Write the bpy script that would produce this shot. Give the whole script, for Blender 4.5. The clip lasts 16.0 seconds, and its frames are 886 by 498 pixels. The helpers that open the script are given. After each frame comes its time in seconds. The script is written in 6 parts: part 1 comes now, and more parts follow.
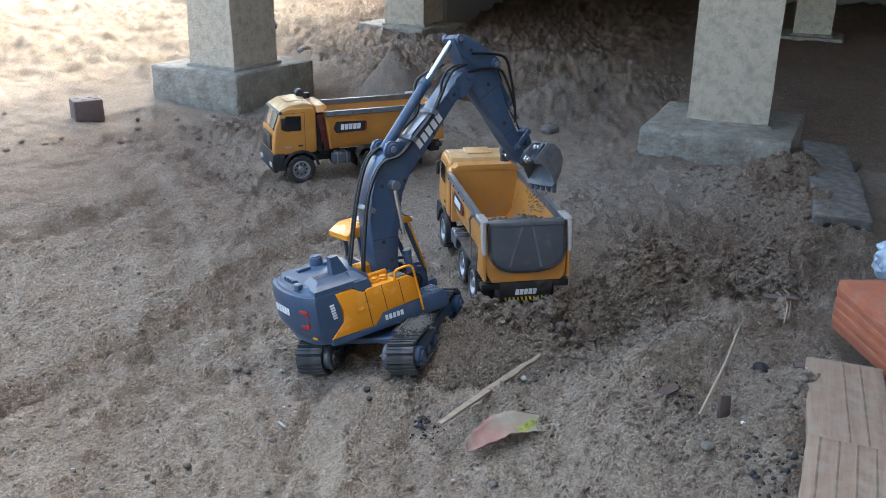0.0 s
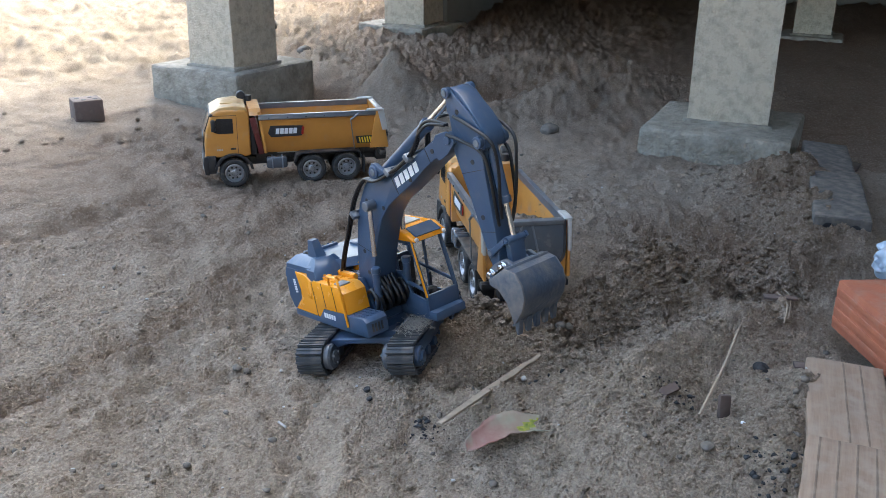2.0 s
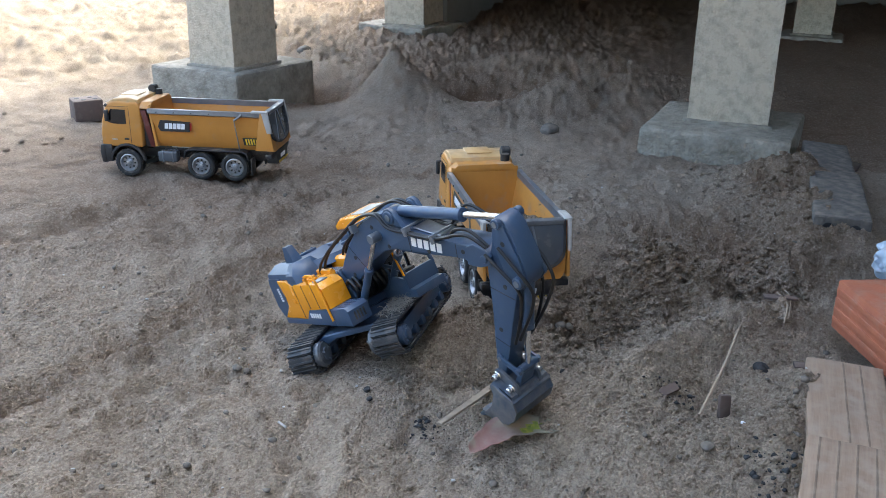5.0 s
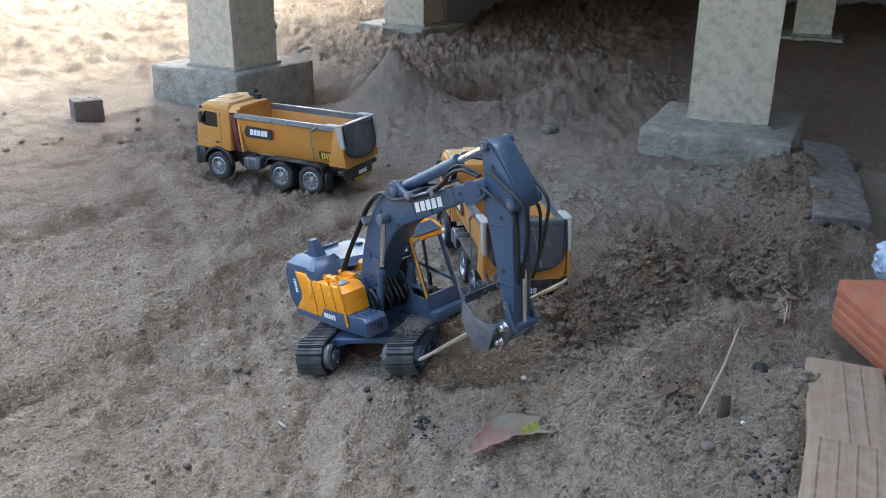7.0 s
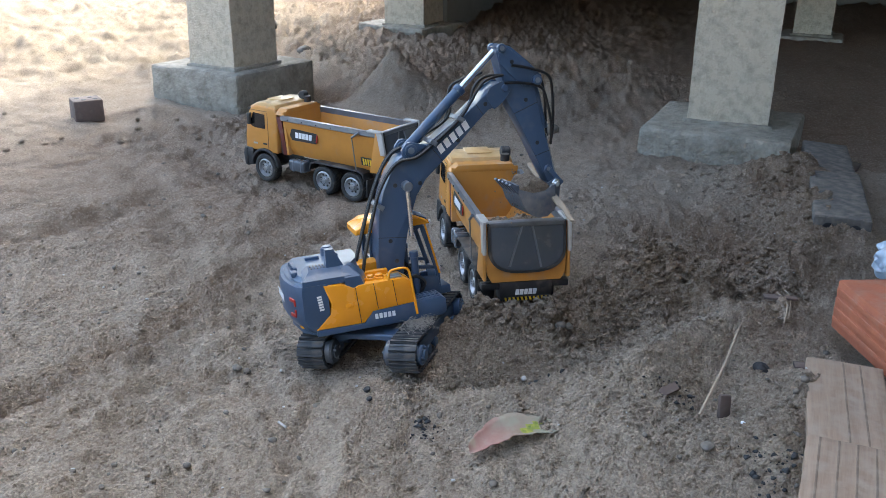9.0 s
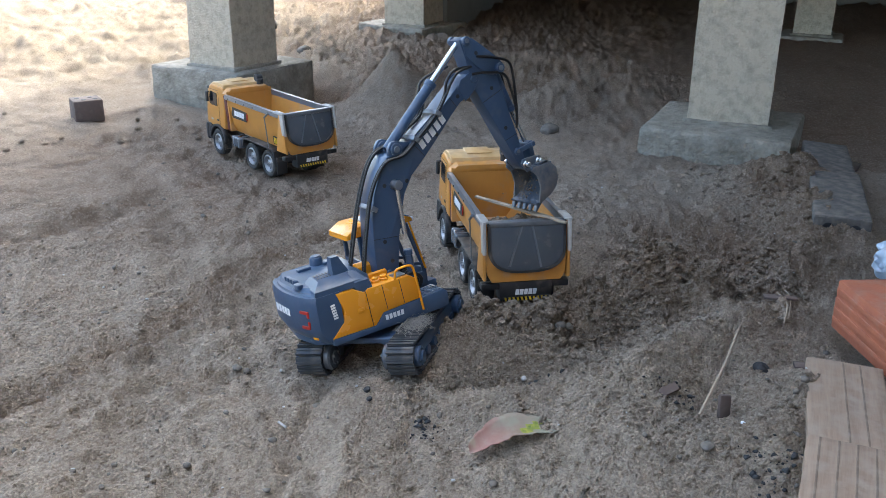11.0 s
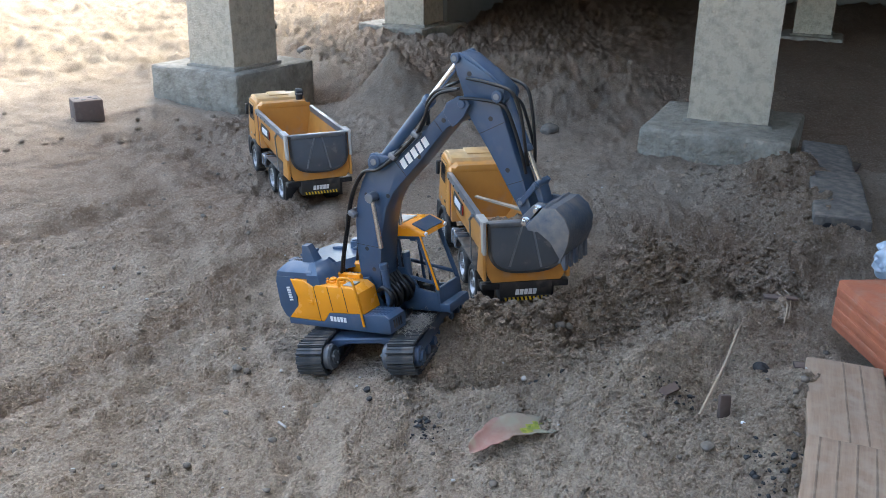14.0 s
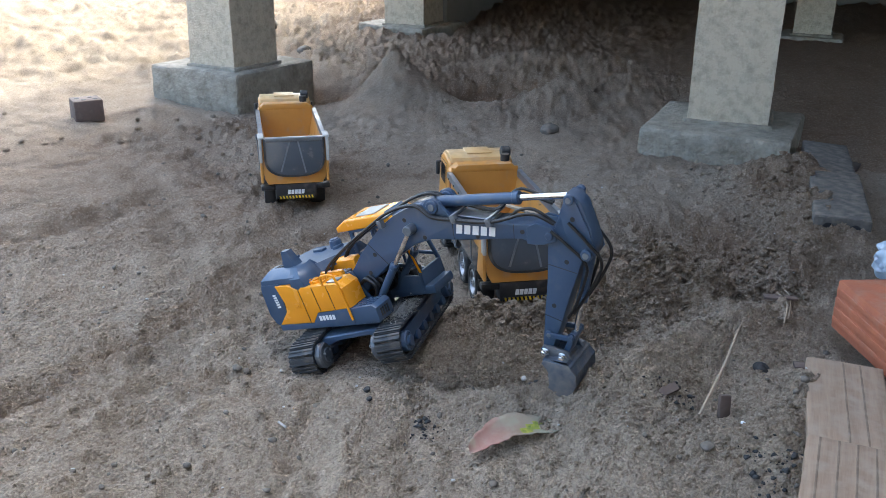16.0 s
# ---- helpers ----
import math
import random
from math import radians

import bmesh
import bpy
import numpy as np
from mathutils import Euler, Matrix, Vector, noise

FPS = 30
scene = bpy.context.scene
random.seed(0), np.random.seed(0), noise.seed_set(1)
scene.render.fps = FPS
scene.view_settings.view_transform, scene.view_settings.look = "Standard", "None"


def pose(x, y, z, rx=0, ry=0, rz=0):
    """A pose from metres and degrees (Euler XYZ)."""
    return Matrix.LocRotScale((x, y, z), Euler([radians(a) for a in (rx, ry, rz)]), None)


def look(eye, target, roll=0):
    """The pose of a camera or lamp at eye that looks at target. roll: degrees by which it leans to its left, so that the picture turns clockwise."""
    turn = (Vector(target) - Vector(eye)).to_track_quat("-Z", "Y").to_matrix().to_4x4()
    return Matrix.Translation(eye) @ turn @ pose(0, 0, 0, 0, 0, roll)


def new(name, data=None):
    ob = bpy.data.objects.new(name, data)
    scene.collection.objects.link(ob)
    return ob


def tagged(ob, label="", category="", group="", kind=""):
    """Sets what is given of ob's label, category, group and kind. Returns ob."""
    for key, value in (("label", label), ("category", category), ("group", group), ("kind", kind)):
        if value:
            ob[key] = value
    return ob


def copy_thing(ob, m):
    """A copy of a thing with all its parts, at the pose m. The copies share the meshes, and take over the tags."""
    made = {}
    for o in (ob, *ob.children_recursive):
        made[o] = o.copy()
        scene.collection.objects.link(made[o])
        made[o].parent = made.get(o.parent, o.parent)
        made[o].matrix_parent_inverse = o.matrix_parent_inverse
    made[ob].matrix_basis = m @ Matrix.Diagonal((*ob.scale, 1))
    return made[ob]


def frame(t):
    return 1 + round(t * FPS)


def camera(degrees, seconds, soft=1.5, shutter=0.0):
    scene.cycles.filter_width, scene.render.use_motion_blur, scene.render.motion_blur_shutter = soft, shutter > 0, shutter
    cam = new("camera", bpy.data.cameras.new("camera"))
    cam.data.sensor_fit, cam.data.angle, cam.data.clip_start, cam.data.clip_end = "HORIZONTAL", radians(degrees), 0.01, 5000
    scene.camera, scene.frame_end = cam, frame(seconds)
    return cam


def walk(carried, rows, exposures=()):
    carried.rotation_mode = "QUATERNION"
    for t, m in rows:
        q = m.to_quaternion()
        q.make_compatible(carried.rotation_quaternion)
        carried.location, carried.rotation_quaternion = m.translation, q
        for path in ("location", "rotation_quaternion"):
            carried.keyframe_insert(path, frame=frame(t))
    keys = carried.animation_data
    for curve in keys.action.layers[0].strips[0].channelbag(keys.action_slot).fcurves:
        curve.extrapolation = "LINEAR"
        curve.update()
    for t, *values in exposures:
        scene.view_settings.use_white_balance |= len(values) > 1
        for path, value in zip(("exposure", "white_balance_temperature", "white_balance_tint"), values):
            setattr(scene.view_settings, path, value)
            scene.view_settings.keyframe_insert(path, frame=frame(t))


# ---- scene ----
cam = camera(52.64, 16.0, soft=0.5)
EYE = Vector((0.0, 0.0, 0.743))
TILT = radians(21.24)
SIGHT = EYE + Vector((0, math.cos(TILT), -math.sin(TILT)))
walk(cam, [(0.0, look(EYE, SIGHT, 0.77)), (16.0, look(EYE, SIGHT, 0.77))], exposures=[(0.0, 3.0, 6230, 0), (16.0, 3.0, 6230, 0)])

# ---- light: a clear sky; the sun stands behind the stilt house, which shades the yard ----
SUN_EL, SUN_AZ = radians(52), math.atan2(0.42, 0.907)  # azimuth from +Y towards +X
world = bpy.data.worlds.new("world")
scene.world = world
world.use_nodes = True
wn = world.node_tree.nodes
sky = wn.new("ShaderNodeTexSky")
sky.sky_type, sky.sun_disc, sky.sun_elevation, sky.sun_rotation = "NISHITA", False, SUN_EL, SUN_AZ
sky.air_density, sky.dust_density, sky.ozone_density = 0.8, 5.0, 0.5
world.node_tree.links.new(sky.outputs[0], wn["Background"].inputs[0])
wn["Background"].inputs[1].default_value = 0.15
sun = new("sun", bpy.data.lights.new("sun", "SUN"))
sun.data.energy, sun.data.angle, sun.data.color = 0.78, radians(0.6), (1.0, 0.95, 0.87)
sun_from = Vector((math.sin(SUN_AZ) * math.cos(SUN_EL), math.cos(SUN_AZ) * math.cos(SUN_EL), math.sin(SUN_EL)))
sun.matrix_world = look(sun_from * 20, (0, 0, 0))


# ---- materials ----
def material(name, colour, rough=0.5, metal=0.0, second=None, scale=20.0, mix=0.5, bump=0.0, bump_scale=200.0, dust=0.0, coat=0.0, deep=0.004):
    """A principled surface with two-scale colour variation, fine relief and sand dust that gathers on upward faces."""
    m = bpy.data.materials.new(name)
    m.use_nodes = True
    n, l = m.node_tree.nodes, m.node_tree.links
    b = n["Principled BSDF"]
    b.inputs["Metallic"].default_value, b.inputs["Coat Weight"].default_value = metal, coat
    co = n.new("ShaderNodeTexCoord")
    no = n.new("ShaderNodeTexNoise")
    no.inputs["Scale"].default_value, no.inputs["Detail"].default_value, no.inputs["Roughness"].default_value = scale, 6, 0.65
    l.new(co.outputs["Object"], no.inputs["Vector"])
    ramp = n.new("ShaderNodeMapRange")
    ramp.inputs["From Min"].default_value, ramp.inputs["From Max"].default_value = 0.5 - 0.25 * mix, 0.5 + 0.25
    l.new(no.outputs["Fac"], ramp.inputs["Value"])
    mx = n.new("ShaderNodeMix")
    mx.data_type = "RGBA"
    mx.inputs["A"].default_value = (*colour, 1)
    mx.inputs["B"].default_value = (*(second or [c * 0.75 for c in colour]), 1)
    l.new(ramp.outputs[0], mx.inputs["Factor"])
    out = mx.outputs["Result"]
    if dust:
        d = n.new("ShaderNodeTexNoise")
        d.inputs["Scale"].default_value, d.inputs["Detail"].default_value = 38, 8
        l.new(co.outputs["Object"], d.inputs["Vector"])
        geo = n.new("ShaderNodeNewGeometry")
        sep = n.new("ShaderNodeSeparateXYZ")
        l.new(geo.outputs["Normal"], sep.inputs[0])
        up = n.new("ShaderNodeMath")
        up.operation = "MULTIPLY_ADD"
        up.inputs[1].default_value, up.inputs[2].default_value = 0.16, -0.12
        l.new(sep.outputs["Z"], up.inputs[0])
        ad = n.new("ShaderNodeMath")
        l.new(up.outputs[0], ad.inputs[0])
        l.new(d.outputs["Fac"], ad.inputs[1])
        mr = n.new("ShaderNodeMapRange")
        mr.inputs["From Min"].default_value, mr.inputs["From Max"].default_value, mr.inputs["To Max"].default_value = 0.46, 0.74, dust
        l.new(ad.outputs[0], mr.inputs["Value"])
        dm = n.new("ShaderNodeMix")
        dm.data_type = "RGBA"
        dm.inputs["B"].default_value = (0.33, 0.27, 0.21, 1)
        l.new(out, dm.inputs["A"])
        l.new(mr.outputs[0], dm.inputs["Factor"])
        out = dm.outputs["Result"]
        rm = n.new("ShaderNodeMapRange")
        rm.inputs["To Min"].default_value, rm.inputs["To Max"].default_value = rough, 0.9
        l.new(mr.outputs[0], rm.inputs["Value"])
        l.new(rm.outputs[0], b.inputs["Roughness"])
    else:
        b.inputs["Roughness"].default_value = rough
    l.new(out, b.inputs["Base Color"])
    if bump:
        nb = n.new("ShaderNodeTexNoise")
        nb.inputs["Scale"].default_value, nb.inputs["Detail"].default_value = bump_scale, 8
        l.new(co.outputs["Object"], nb.inputs["Vector"])
        bp = n.new("ShaderNodeBump")
        bp.inputs["Strength"].default_value, bp.inputs["Distance"].default_value = bump, deep
        l.new(nb.outputs["Fac"], bp.inputs["Height"])
        l.new(bp.outputs[0], b.inputs["Normal"])
    return m


BLUE = material("blue_grey_plastic", (0.042, 0.074, 0.132), 0.31, second=(0.046, 0.082, 0.15), scale=25, dust=0.16, bump=0.04)
YELLOW = material("amber_plastic", (0.80, 0.32, 0.018), 0.26, second=(0.72, 0.275, 0.016), scale=18, dust=0.15, bump=0.03)
ORANGE = material("truck_amber_plastic", (0.53, 0.245, 0.05), 0.42, second=(0.45, 0.2, 0.042), scale=18, dust=0.62, bump=0.03)
BLACK = material("black_plastic", (0.017, 0.018, 0.021), 0.5, second=(0.028, 0.028, 0.03), scale=40, dust=0.35)
RUBBER = material("rubber", (0.02, 0.021, 0.023), 0.75, second=(0.035, 0.034, 0.033), scale=60, bump=0.15, dust=0.5)
TREAD = material("track_rubber", (0.028, 0.032, 0.04), 0.62, second=(0.045, 0.05, 0.058), scale=50, dust=0.35, bump=0.1)
GREY = material("grey_metal", (0.2, 0.22, 0.25), 0.36, 0.5, second=(0.15, 0.165, 0.19), scale=30, dust=0.4)
PANEL = material("dark_grey_plastic", (0.078, 0.090, 0.108), 0.22, second=(0.065, 0.074, 0.088), scale=14, dust=0.2, bump=0.03, coat=0.3)
CHROME = material("polished_steel", (0.75, 0.76, 0.78), 0.18, 1.0, second=(0.6, 0.61, 0.63), scale=30)
SILVER = material("silver_rim", (0.38, 0.39, 0.41), 0.38, 0.7, second=(0.28, 0.29, 0.31), scale=40, dust=0.45)
HOSE = material("black_hose", (0.008, 0.008, 0.009), 0.42)
WHITE = material("white_print", (0.8, 0.81, 0.83), 0.5, second=(0.66, 0.67, 0.7), scale=60)
PALE = material("pale_trim", (0.46, 0.45, 0.43), 0.5, second=(0.34, 0.33, 0.31), scale=40, dust=0.3)
MAROON = material("maroon_plastic", (0.10, 0.012, 0.01), 0.5, second=(0.06, 0.01, 0.01), scale=30, dust=0.3)
RED = material("red_plastic", (0.42, 0.02, 0.012), 0.4, second=(0.3, 0.015, 0.01), scale=30, dust=0.3)
SMOKED = material("smoked_window", (0.012, 0.013, 0.015), 0.12, second=(0.02, 0.02, 0.02), scale=30, coat=0.4)
BRIGHT = material("yellow_print", (0.75, 0.5, 0.03), 0.5)
BUCKET = material("worn_bucket_metal", (0.06, 0.087, 0.13), 0.42, 0.3, second=(0.16, 0.16, 0.165), scale=24, mix=0.3, dust=0.3, bump=0.2)
CHEEK = material("sand_scoured_metal", (0.062, 0.086, 0.122), 0.45, 0.2, second=(0.27, 0.245, 0.22), scale=26, mix=0.75, dust=0.45, bump=0.2)
CONCRETE = material("concrete", (0.53, 0.46, 0.35), 0.88, second=(0.31, 0.26, 0.195), scale=34, mix=0.25, bump=1.0, bump_scale=120, dust=0.2, deep=0.007)
FOOTING = material("footing_concrete", (0.36, 0.325, 0.265), 0.9, second=(0.15, 0.13, 0.10), scale=24, mix=0.8, bump=1.0, bump_scale=80, dust=0.3, deep=0.009)
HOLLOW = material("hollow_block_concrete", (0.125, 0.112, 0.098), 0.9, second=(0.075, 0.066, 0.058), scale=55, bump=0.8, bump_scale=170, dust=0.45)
BRICK = material("fired_clay", (0.40, 0.125, 0.06), 0.8, second=(0.27, 0.085, 0.045), scale=18, mix=0.7, bump=0.4, bump_scale=90, dust=0.28)
CLAY = material("dull_clay", (0.12, 0.085, 0.072), 0.85, second=(0.075, 0.06, 0.055), scale=20, bump=0.3, bump_scale=60, dust=0.3)
PLASTER = material("house_plaster", (0.22, 0.21, 0.19), 0.9, second=(0.17, 0.16, 0.145), scale=3, bump=0.2)
TWIG = material("dry_stem", (0.34, 0.27, 0.2), 0.8, second=(0.24, 0.19, 0.14), scale=40, bump=0.3)
BAG = material("pale_blue_film", (0.42, 0.5, 0.6), 0.3, second=(0.3, 0.38, 0.5), scale=30)
STONE = material("pebble", (0.17, 0.145, 0.12), 0.85, second=(0.1, 0.09, 0.08), scale=70, bump=0.3)
CHAR = material("charcoal", (0.018, 0.018, 0.02), 0.75, second=(0.04, 0.04, 0.042), scale=80, bump=0.4)
LINT = material("grey_lint", (0.33, 0.31, 0.28), 0.95, second=(0.25, 0.24, 0.23), scale=90, bump=0.6, bump_scale=300)


def soil(name, dry, damp_shade, grain=1.0):
    """Sandy soil: dry crust and a dark tone for damp freshly dug earth and painted shade, with grit, footworn patches
    and small crumbs in relief.
    """
    m = bpy.data.materials.new(name)
    m.use_nodes = True
    n, l = m.node_tree.nodes, m.node_tree.links
    b = n["Principled BSDF"]
    b.inputs["Roughness"].default_value = 0.95
    b.inputs["Specular IOR Level"].default_value = 0.2
    co = n.new("ShaderNodeTexCoord")

    def tex(scale, detail=8, rough=0.6, kind="ShaderNodeTexNoise"):
        t = n.new(kind)
        t.inputs["Scale"].default_value = scale
        if kind == "ShaderNodeTexNoise":
            t.inputs["Detail"].default_value, t.inputs["Roughness"].default_value = detail, rough
        l.new(co.outputs["Object"], t.inputs["Vector"])
        return t

    def rng(src, lo, hi, a=0.0, z=1.0):
        r = n.new("ShaderNodeMapRange")
        for k, v in (("From Min", lo), ("From Max", hi), ("To Min", a), ("To Max", z)):
            r.inputs[k].default_value = v
        l.new(src, r.inputs["Value"])
        return r.outputs[0]

    def mixc(fac, a, z):
        k = n.new("ShaderNodeMix")
        k.data_type = "RGBA"
        for key, v in (("A", a), ("B", z)):
            if isinstance(v, tuple):
                k.inputs[key].default_value = (*v, 1)
            else:
                l.new(v, k.inputs[key])
        l.new(fac, k.inputs["Factor"])
        return k.outputs["Result"]

    def math2(op, a, z):
        k = n.new("ShaderNodeMath")
        k.operation = op
        for i, v in enumerate((a, z)):
            if isinstance(v, float):
                k.inputs[i].default_value = v
            else:
                l.new(v, k.inputs[i])
        return k.outputs[0]

    # share of dug soil, and of shade painted into the colour
    at = n.new("ShaderNodeAttribute")
    at.attribute_name = "dug"
    patch = rng(tex(2.1, 10, 0.66).outputs["Fac"], 0.45, 0.66)
    streak = rng(tex(9, 10, 0.75).outputs["Fac"], 0.47, 0.62)
    fine = rng(tex(75 * grain, 7, 0.8).outputs["Fac"], 0.44, 0.60)
    mote = rng(tex(420 * grain, 3, 0.8).outputs["Fac"], 0.44, 0.60)
    speck = rng(tex(210 * grain, 5, 0.8).outputs["Fac"], 0.36, 0.64)
    vor = tex(230 * grain, kind="ShaderNodeTexVoronoi")
    bw = n.new("ShaderNodeRGBToBW")
    l.new(vor.outputs["Color"], bw.inputs[0])
    grit = rng(bw.outputs[0], 0.62, 0.9)
    dark_grit = rng(bw.outputs[0], 0.30, 0.12)
    wet_shade = math2("MAXIMUM", at.outputs["Fac"], math2("MULTIPLY", patch, 0.30))
    wet_shade = math2("MINIMUM", math2("ADD", wet_shade, math2("MULTIPLY", streak, 0.24)), 1.0)
    c = mixc(wet_shade, dry, damp_shade)
    c = mixc(math2("MULTIPLY", mote, 0.24), c, tuple(v * 0.6 for v in damp_shade))
    c = mixc(math2("MULTIPLY", fine, 0.20), c, tuple(v * 0.6 for v in damp_shade))
    c = mixc(math2("MULTIPLY", speck, 0.30), c, tuple(v * 0.5 for v in damp_shade))
    c = mixc(math2("MULTIPLY", grit, 0.24), c, tuple(min(1, v * 1.45) for v in dry))
    c = mixc(math2("MULTIPLY", dark_grit, 0.30), c, tuple(v * 0.4 for v in damp_shade))
    l.new(c, b.inputs["Base Color"])
    h = math2("ADD", math2("MULTIPLY", tex(60 * grain, 6, 0.6).outputs["Fac"], 0.32), math2("MULTIPLY", tex(260 * grain, 6, 0.75).outputs["Fac"], 0.62))
    h = math2("ADD", h, math2("MULTIPLY", vor.outputs["Distance"], -0.5))
    bp = n.new("ShaderNodeBump")
    bp.inputs["Strength"].default_value, bp.inputs["Distance"].default_value = 1.0, 0.013
    l.new(h, bp.inputs["Height"])
    l.new(bp.outputs[0], b.inputs["Normal"])
    return m


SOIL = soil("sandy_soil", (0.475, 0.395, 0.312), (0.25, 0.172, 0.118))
LOAD = soil("loose_sand", (0.36, 0.29, 0.225), (0.17, 0.125, 0.09))


def timber(name, a, z):
    """Sawn wood: long grain along x, with a rougher weathered tone."""
    m = material(name, a, 0.75, second=z, scale=9, bump=0.35, bump_scale=60, dust=0.65)
    n, l = m.node_tree.nodes, m.node_tree.links
    mp = n.new("ShaderNodeMapping")
    mp.inputs["Scale"].default_value = (0.6, 9, 9)
    co = [k for k in n if k.type == "TEX_COORD"][0]
    l.new(co.outputs["Object"], mp.inputs["Vector"])
    first = [k for k in n if k.type == "TEX_NOISE"][0]
    l.new(mp.outputs[0], first.inputs["Vector"])
    return m


PLANK = timber("pale_sawn_wood", (0.31, 0.22, 0.155), (0.175, 0.12, 0.083))
# darker copy of the plank wood, for the shade in the grooves
GROOVE_SHADE = timber("shaded_sawn_wood", (0.17, 0.12, 0.085), (0.11, 0.08, 0.06))
# amber paled for dust and for the sky mirrored in the roof
ROOF = material("dusty_roof_plastic", (0.60, 0.40, 0.19), 0.34, second=(0.53, 0.30, 0.10), scale=22, mix=0.6, dust=0.5, bump=0.03)


def leaf_material():
    m = bpy.data.materials.new("dry_leaf")
    m.use_nodes = True
    n, l = m.node_tree.nodes, m.node_tree.links
    b = n["Principled BSDF"]
    b.inputs["Roughness"].default_value = 0.6
    co = n.new("ShaderNodeTexCoord")
    no = n.new("ShaderNodeTexNoise")
    no.inputs["Scale"].default_value, no.inputs["Detail"].default_value = 30, 8
    l.new(co.outputs["Object"], no.inputs["Vector"])
    r = n.new("ShaderNodeValToRGB")
    e = r.color_ramp.elements
    e[0].position, e[0].color = 0.3, (0.24, 0.10, 0.08, 1)
    e[1].position, e[1].color = 0.62, (0.32, 0.28, 0.22, 1)
    k = e.new(0.48)
    k.color = (0.31, 0.18, 0.15, 1)
    l.new(no.outputs["Fac"], r.inputs[0])
    sep = n.new("ShaderNodeSeparateXYZ")
    l.new(co.outputs["Object"], sep.inputs[0])
    fade = n.new("ShaderNodeMapRange")
    fade.inputs["From Min"].default_value, fade.inputs["From Max"].default_value, fade.inputs["To Max"].default_value = -0.04, 0.05, 0.85
    l.new(sep.outputs["X"], fade.inputs["Value"])
    mx = n.new("ShaderNodeMix")
    mx.data_type = "RGBA"
    mx.inputs["B"].default_value = (0.24, 0.235, 0.17, 1)
    l.new(fade.outputs[0], mx.inputs["Factor"])
    l.new(r.outputs[0], mx.inputs["A"])
    l.new(mx.outputs["Result"], b.inputs["Base Color"])
    return m


LEAF = leaf_material()
LEAF_GREEN = material("yellow_green_leaf", (0.40, 0.38, 0.05), 0.5, second=(0.06, 0.13, 0.02), scale=110, mix=0.8)


# ---- building helpers ----
def part(name, bm, mat, parent=None, label="", m=None, smooth=40):
    """Links a bmesh as one mesh object under a thing or a part."""
    me = bpy.data.meshes.new(name)
    bmesh.ops.recalc_face_normals(bm, faces=bm.faces)
    bm.to_mesh(me)
    bm.free()
    if smooth:
        me.shade_smooth()
        me.set_sharp_from_angle(angle=radians(smooth))
    me.materials.append(mat)
    ob = new(name, me)
    ob.parent = parent
    if m is not None:
        ob.matrix_basis = m
    return tagged(ob, label) if label else ob


def again(ob, m, parent=None):
    """Another part on the same mesh."""
    o = new(ob.name.split(".")[0], ob.data)
    o.parent, o.matrix_basis = parent or ob.parent, m
    return o


def thing(name, label, category, group="", m=None):
    ob = tagged(new(name), label, category, group)
    ob.empty_display_size = 0.05
    if m is not None:
        ob.matrix_basis = m
    return ob


def bevel(bm, w, seg=2):
    if w > 0:
        es = [e for e in bm.edges if len(e.link_faces) == 2 and e.calc_face_angle(0) > 0.5]
        bmesh.ops.bevel(bm, geom=es, offset=w, segments=seg, affect="EDGES", profile=0.5, clamp_overlap=True)
    return bm


def box(x0, x1, y0, y1, z0, z1, w=0.002, seg=2):
    bm = bmesh.new()
    bmesh.ops.create_cube(bm, size=1, matrix=Matrix.LocRotScale(((x0 + x1) / 2, (y0 + y1) / 2, (z0 + z1) / 2), None, (x1 - x0, y1 - y0, z1 - z0)))
    return bevel(bm, w, seg)


def prism(profile, y0, y1, w=0.002, seg=2, axis="y"):
    """A side profile (x, z) drawn out from y0 to y1; axis x or z: profiles (y, z) or (x, y) along that axis."""
    bm = bmesh.new()
    put = {"y": lambda a, c, d: (a, d, c), "x": lambda a, c, d: (d, a, c), "z": lambda a, c, d: (a, c, d)}[axis]
    f = bm.faces.new([bm.verts.new(put(a, c, y0)) for a, c in profile])
    g = bmesh.ops.extrude_face_region(bm, geom=[f])
    for k in g["geom"]:
        if isinstance(k, bmesh.types.BMVert):
            k.co = Vector(put(0, 0, y1 - y0)) + k.co
    return bevel(bm, w, seg)


def loft(rings):
    """A solid through level outlines (z, [(x, y), ...]) of equal count."""
    bm = bmesh.new()
    vs = [[bm.verts.new((x, y, z)) for x, y in ring] for z, ring in rings]
    n = len(vs[0])
    for a, b in zip(vs, vs[1:]):
        for k in range(n):
            bm.faces.new((a[k], a[(k + 1) % n], b[(k + 1) % n], b[k]))
    bm.faces.new(vs[0][::-1]), bm.faces.new(vs[-1])
    return bm


def rod(a, z, r, r2=None, n=14, w=0.0):
    a, z = Vector(a), Vector(z)
    bm = bmesh.new()
    q = (z - a).to_track_quat("Z", "Y").to_matrix().to_4x4()
    bmesh.ops.create_cone(bm, cap_ends=True, segments=n, radius1=r, radius2=r if r2 is None else r2, depth=(z - a).length, matrix=Matrix.Translation((a + z) / 2) @ q)
    return bevel(bm, w, 1)


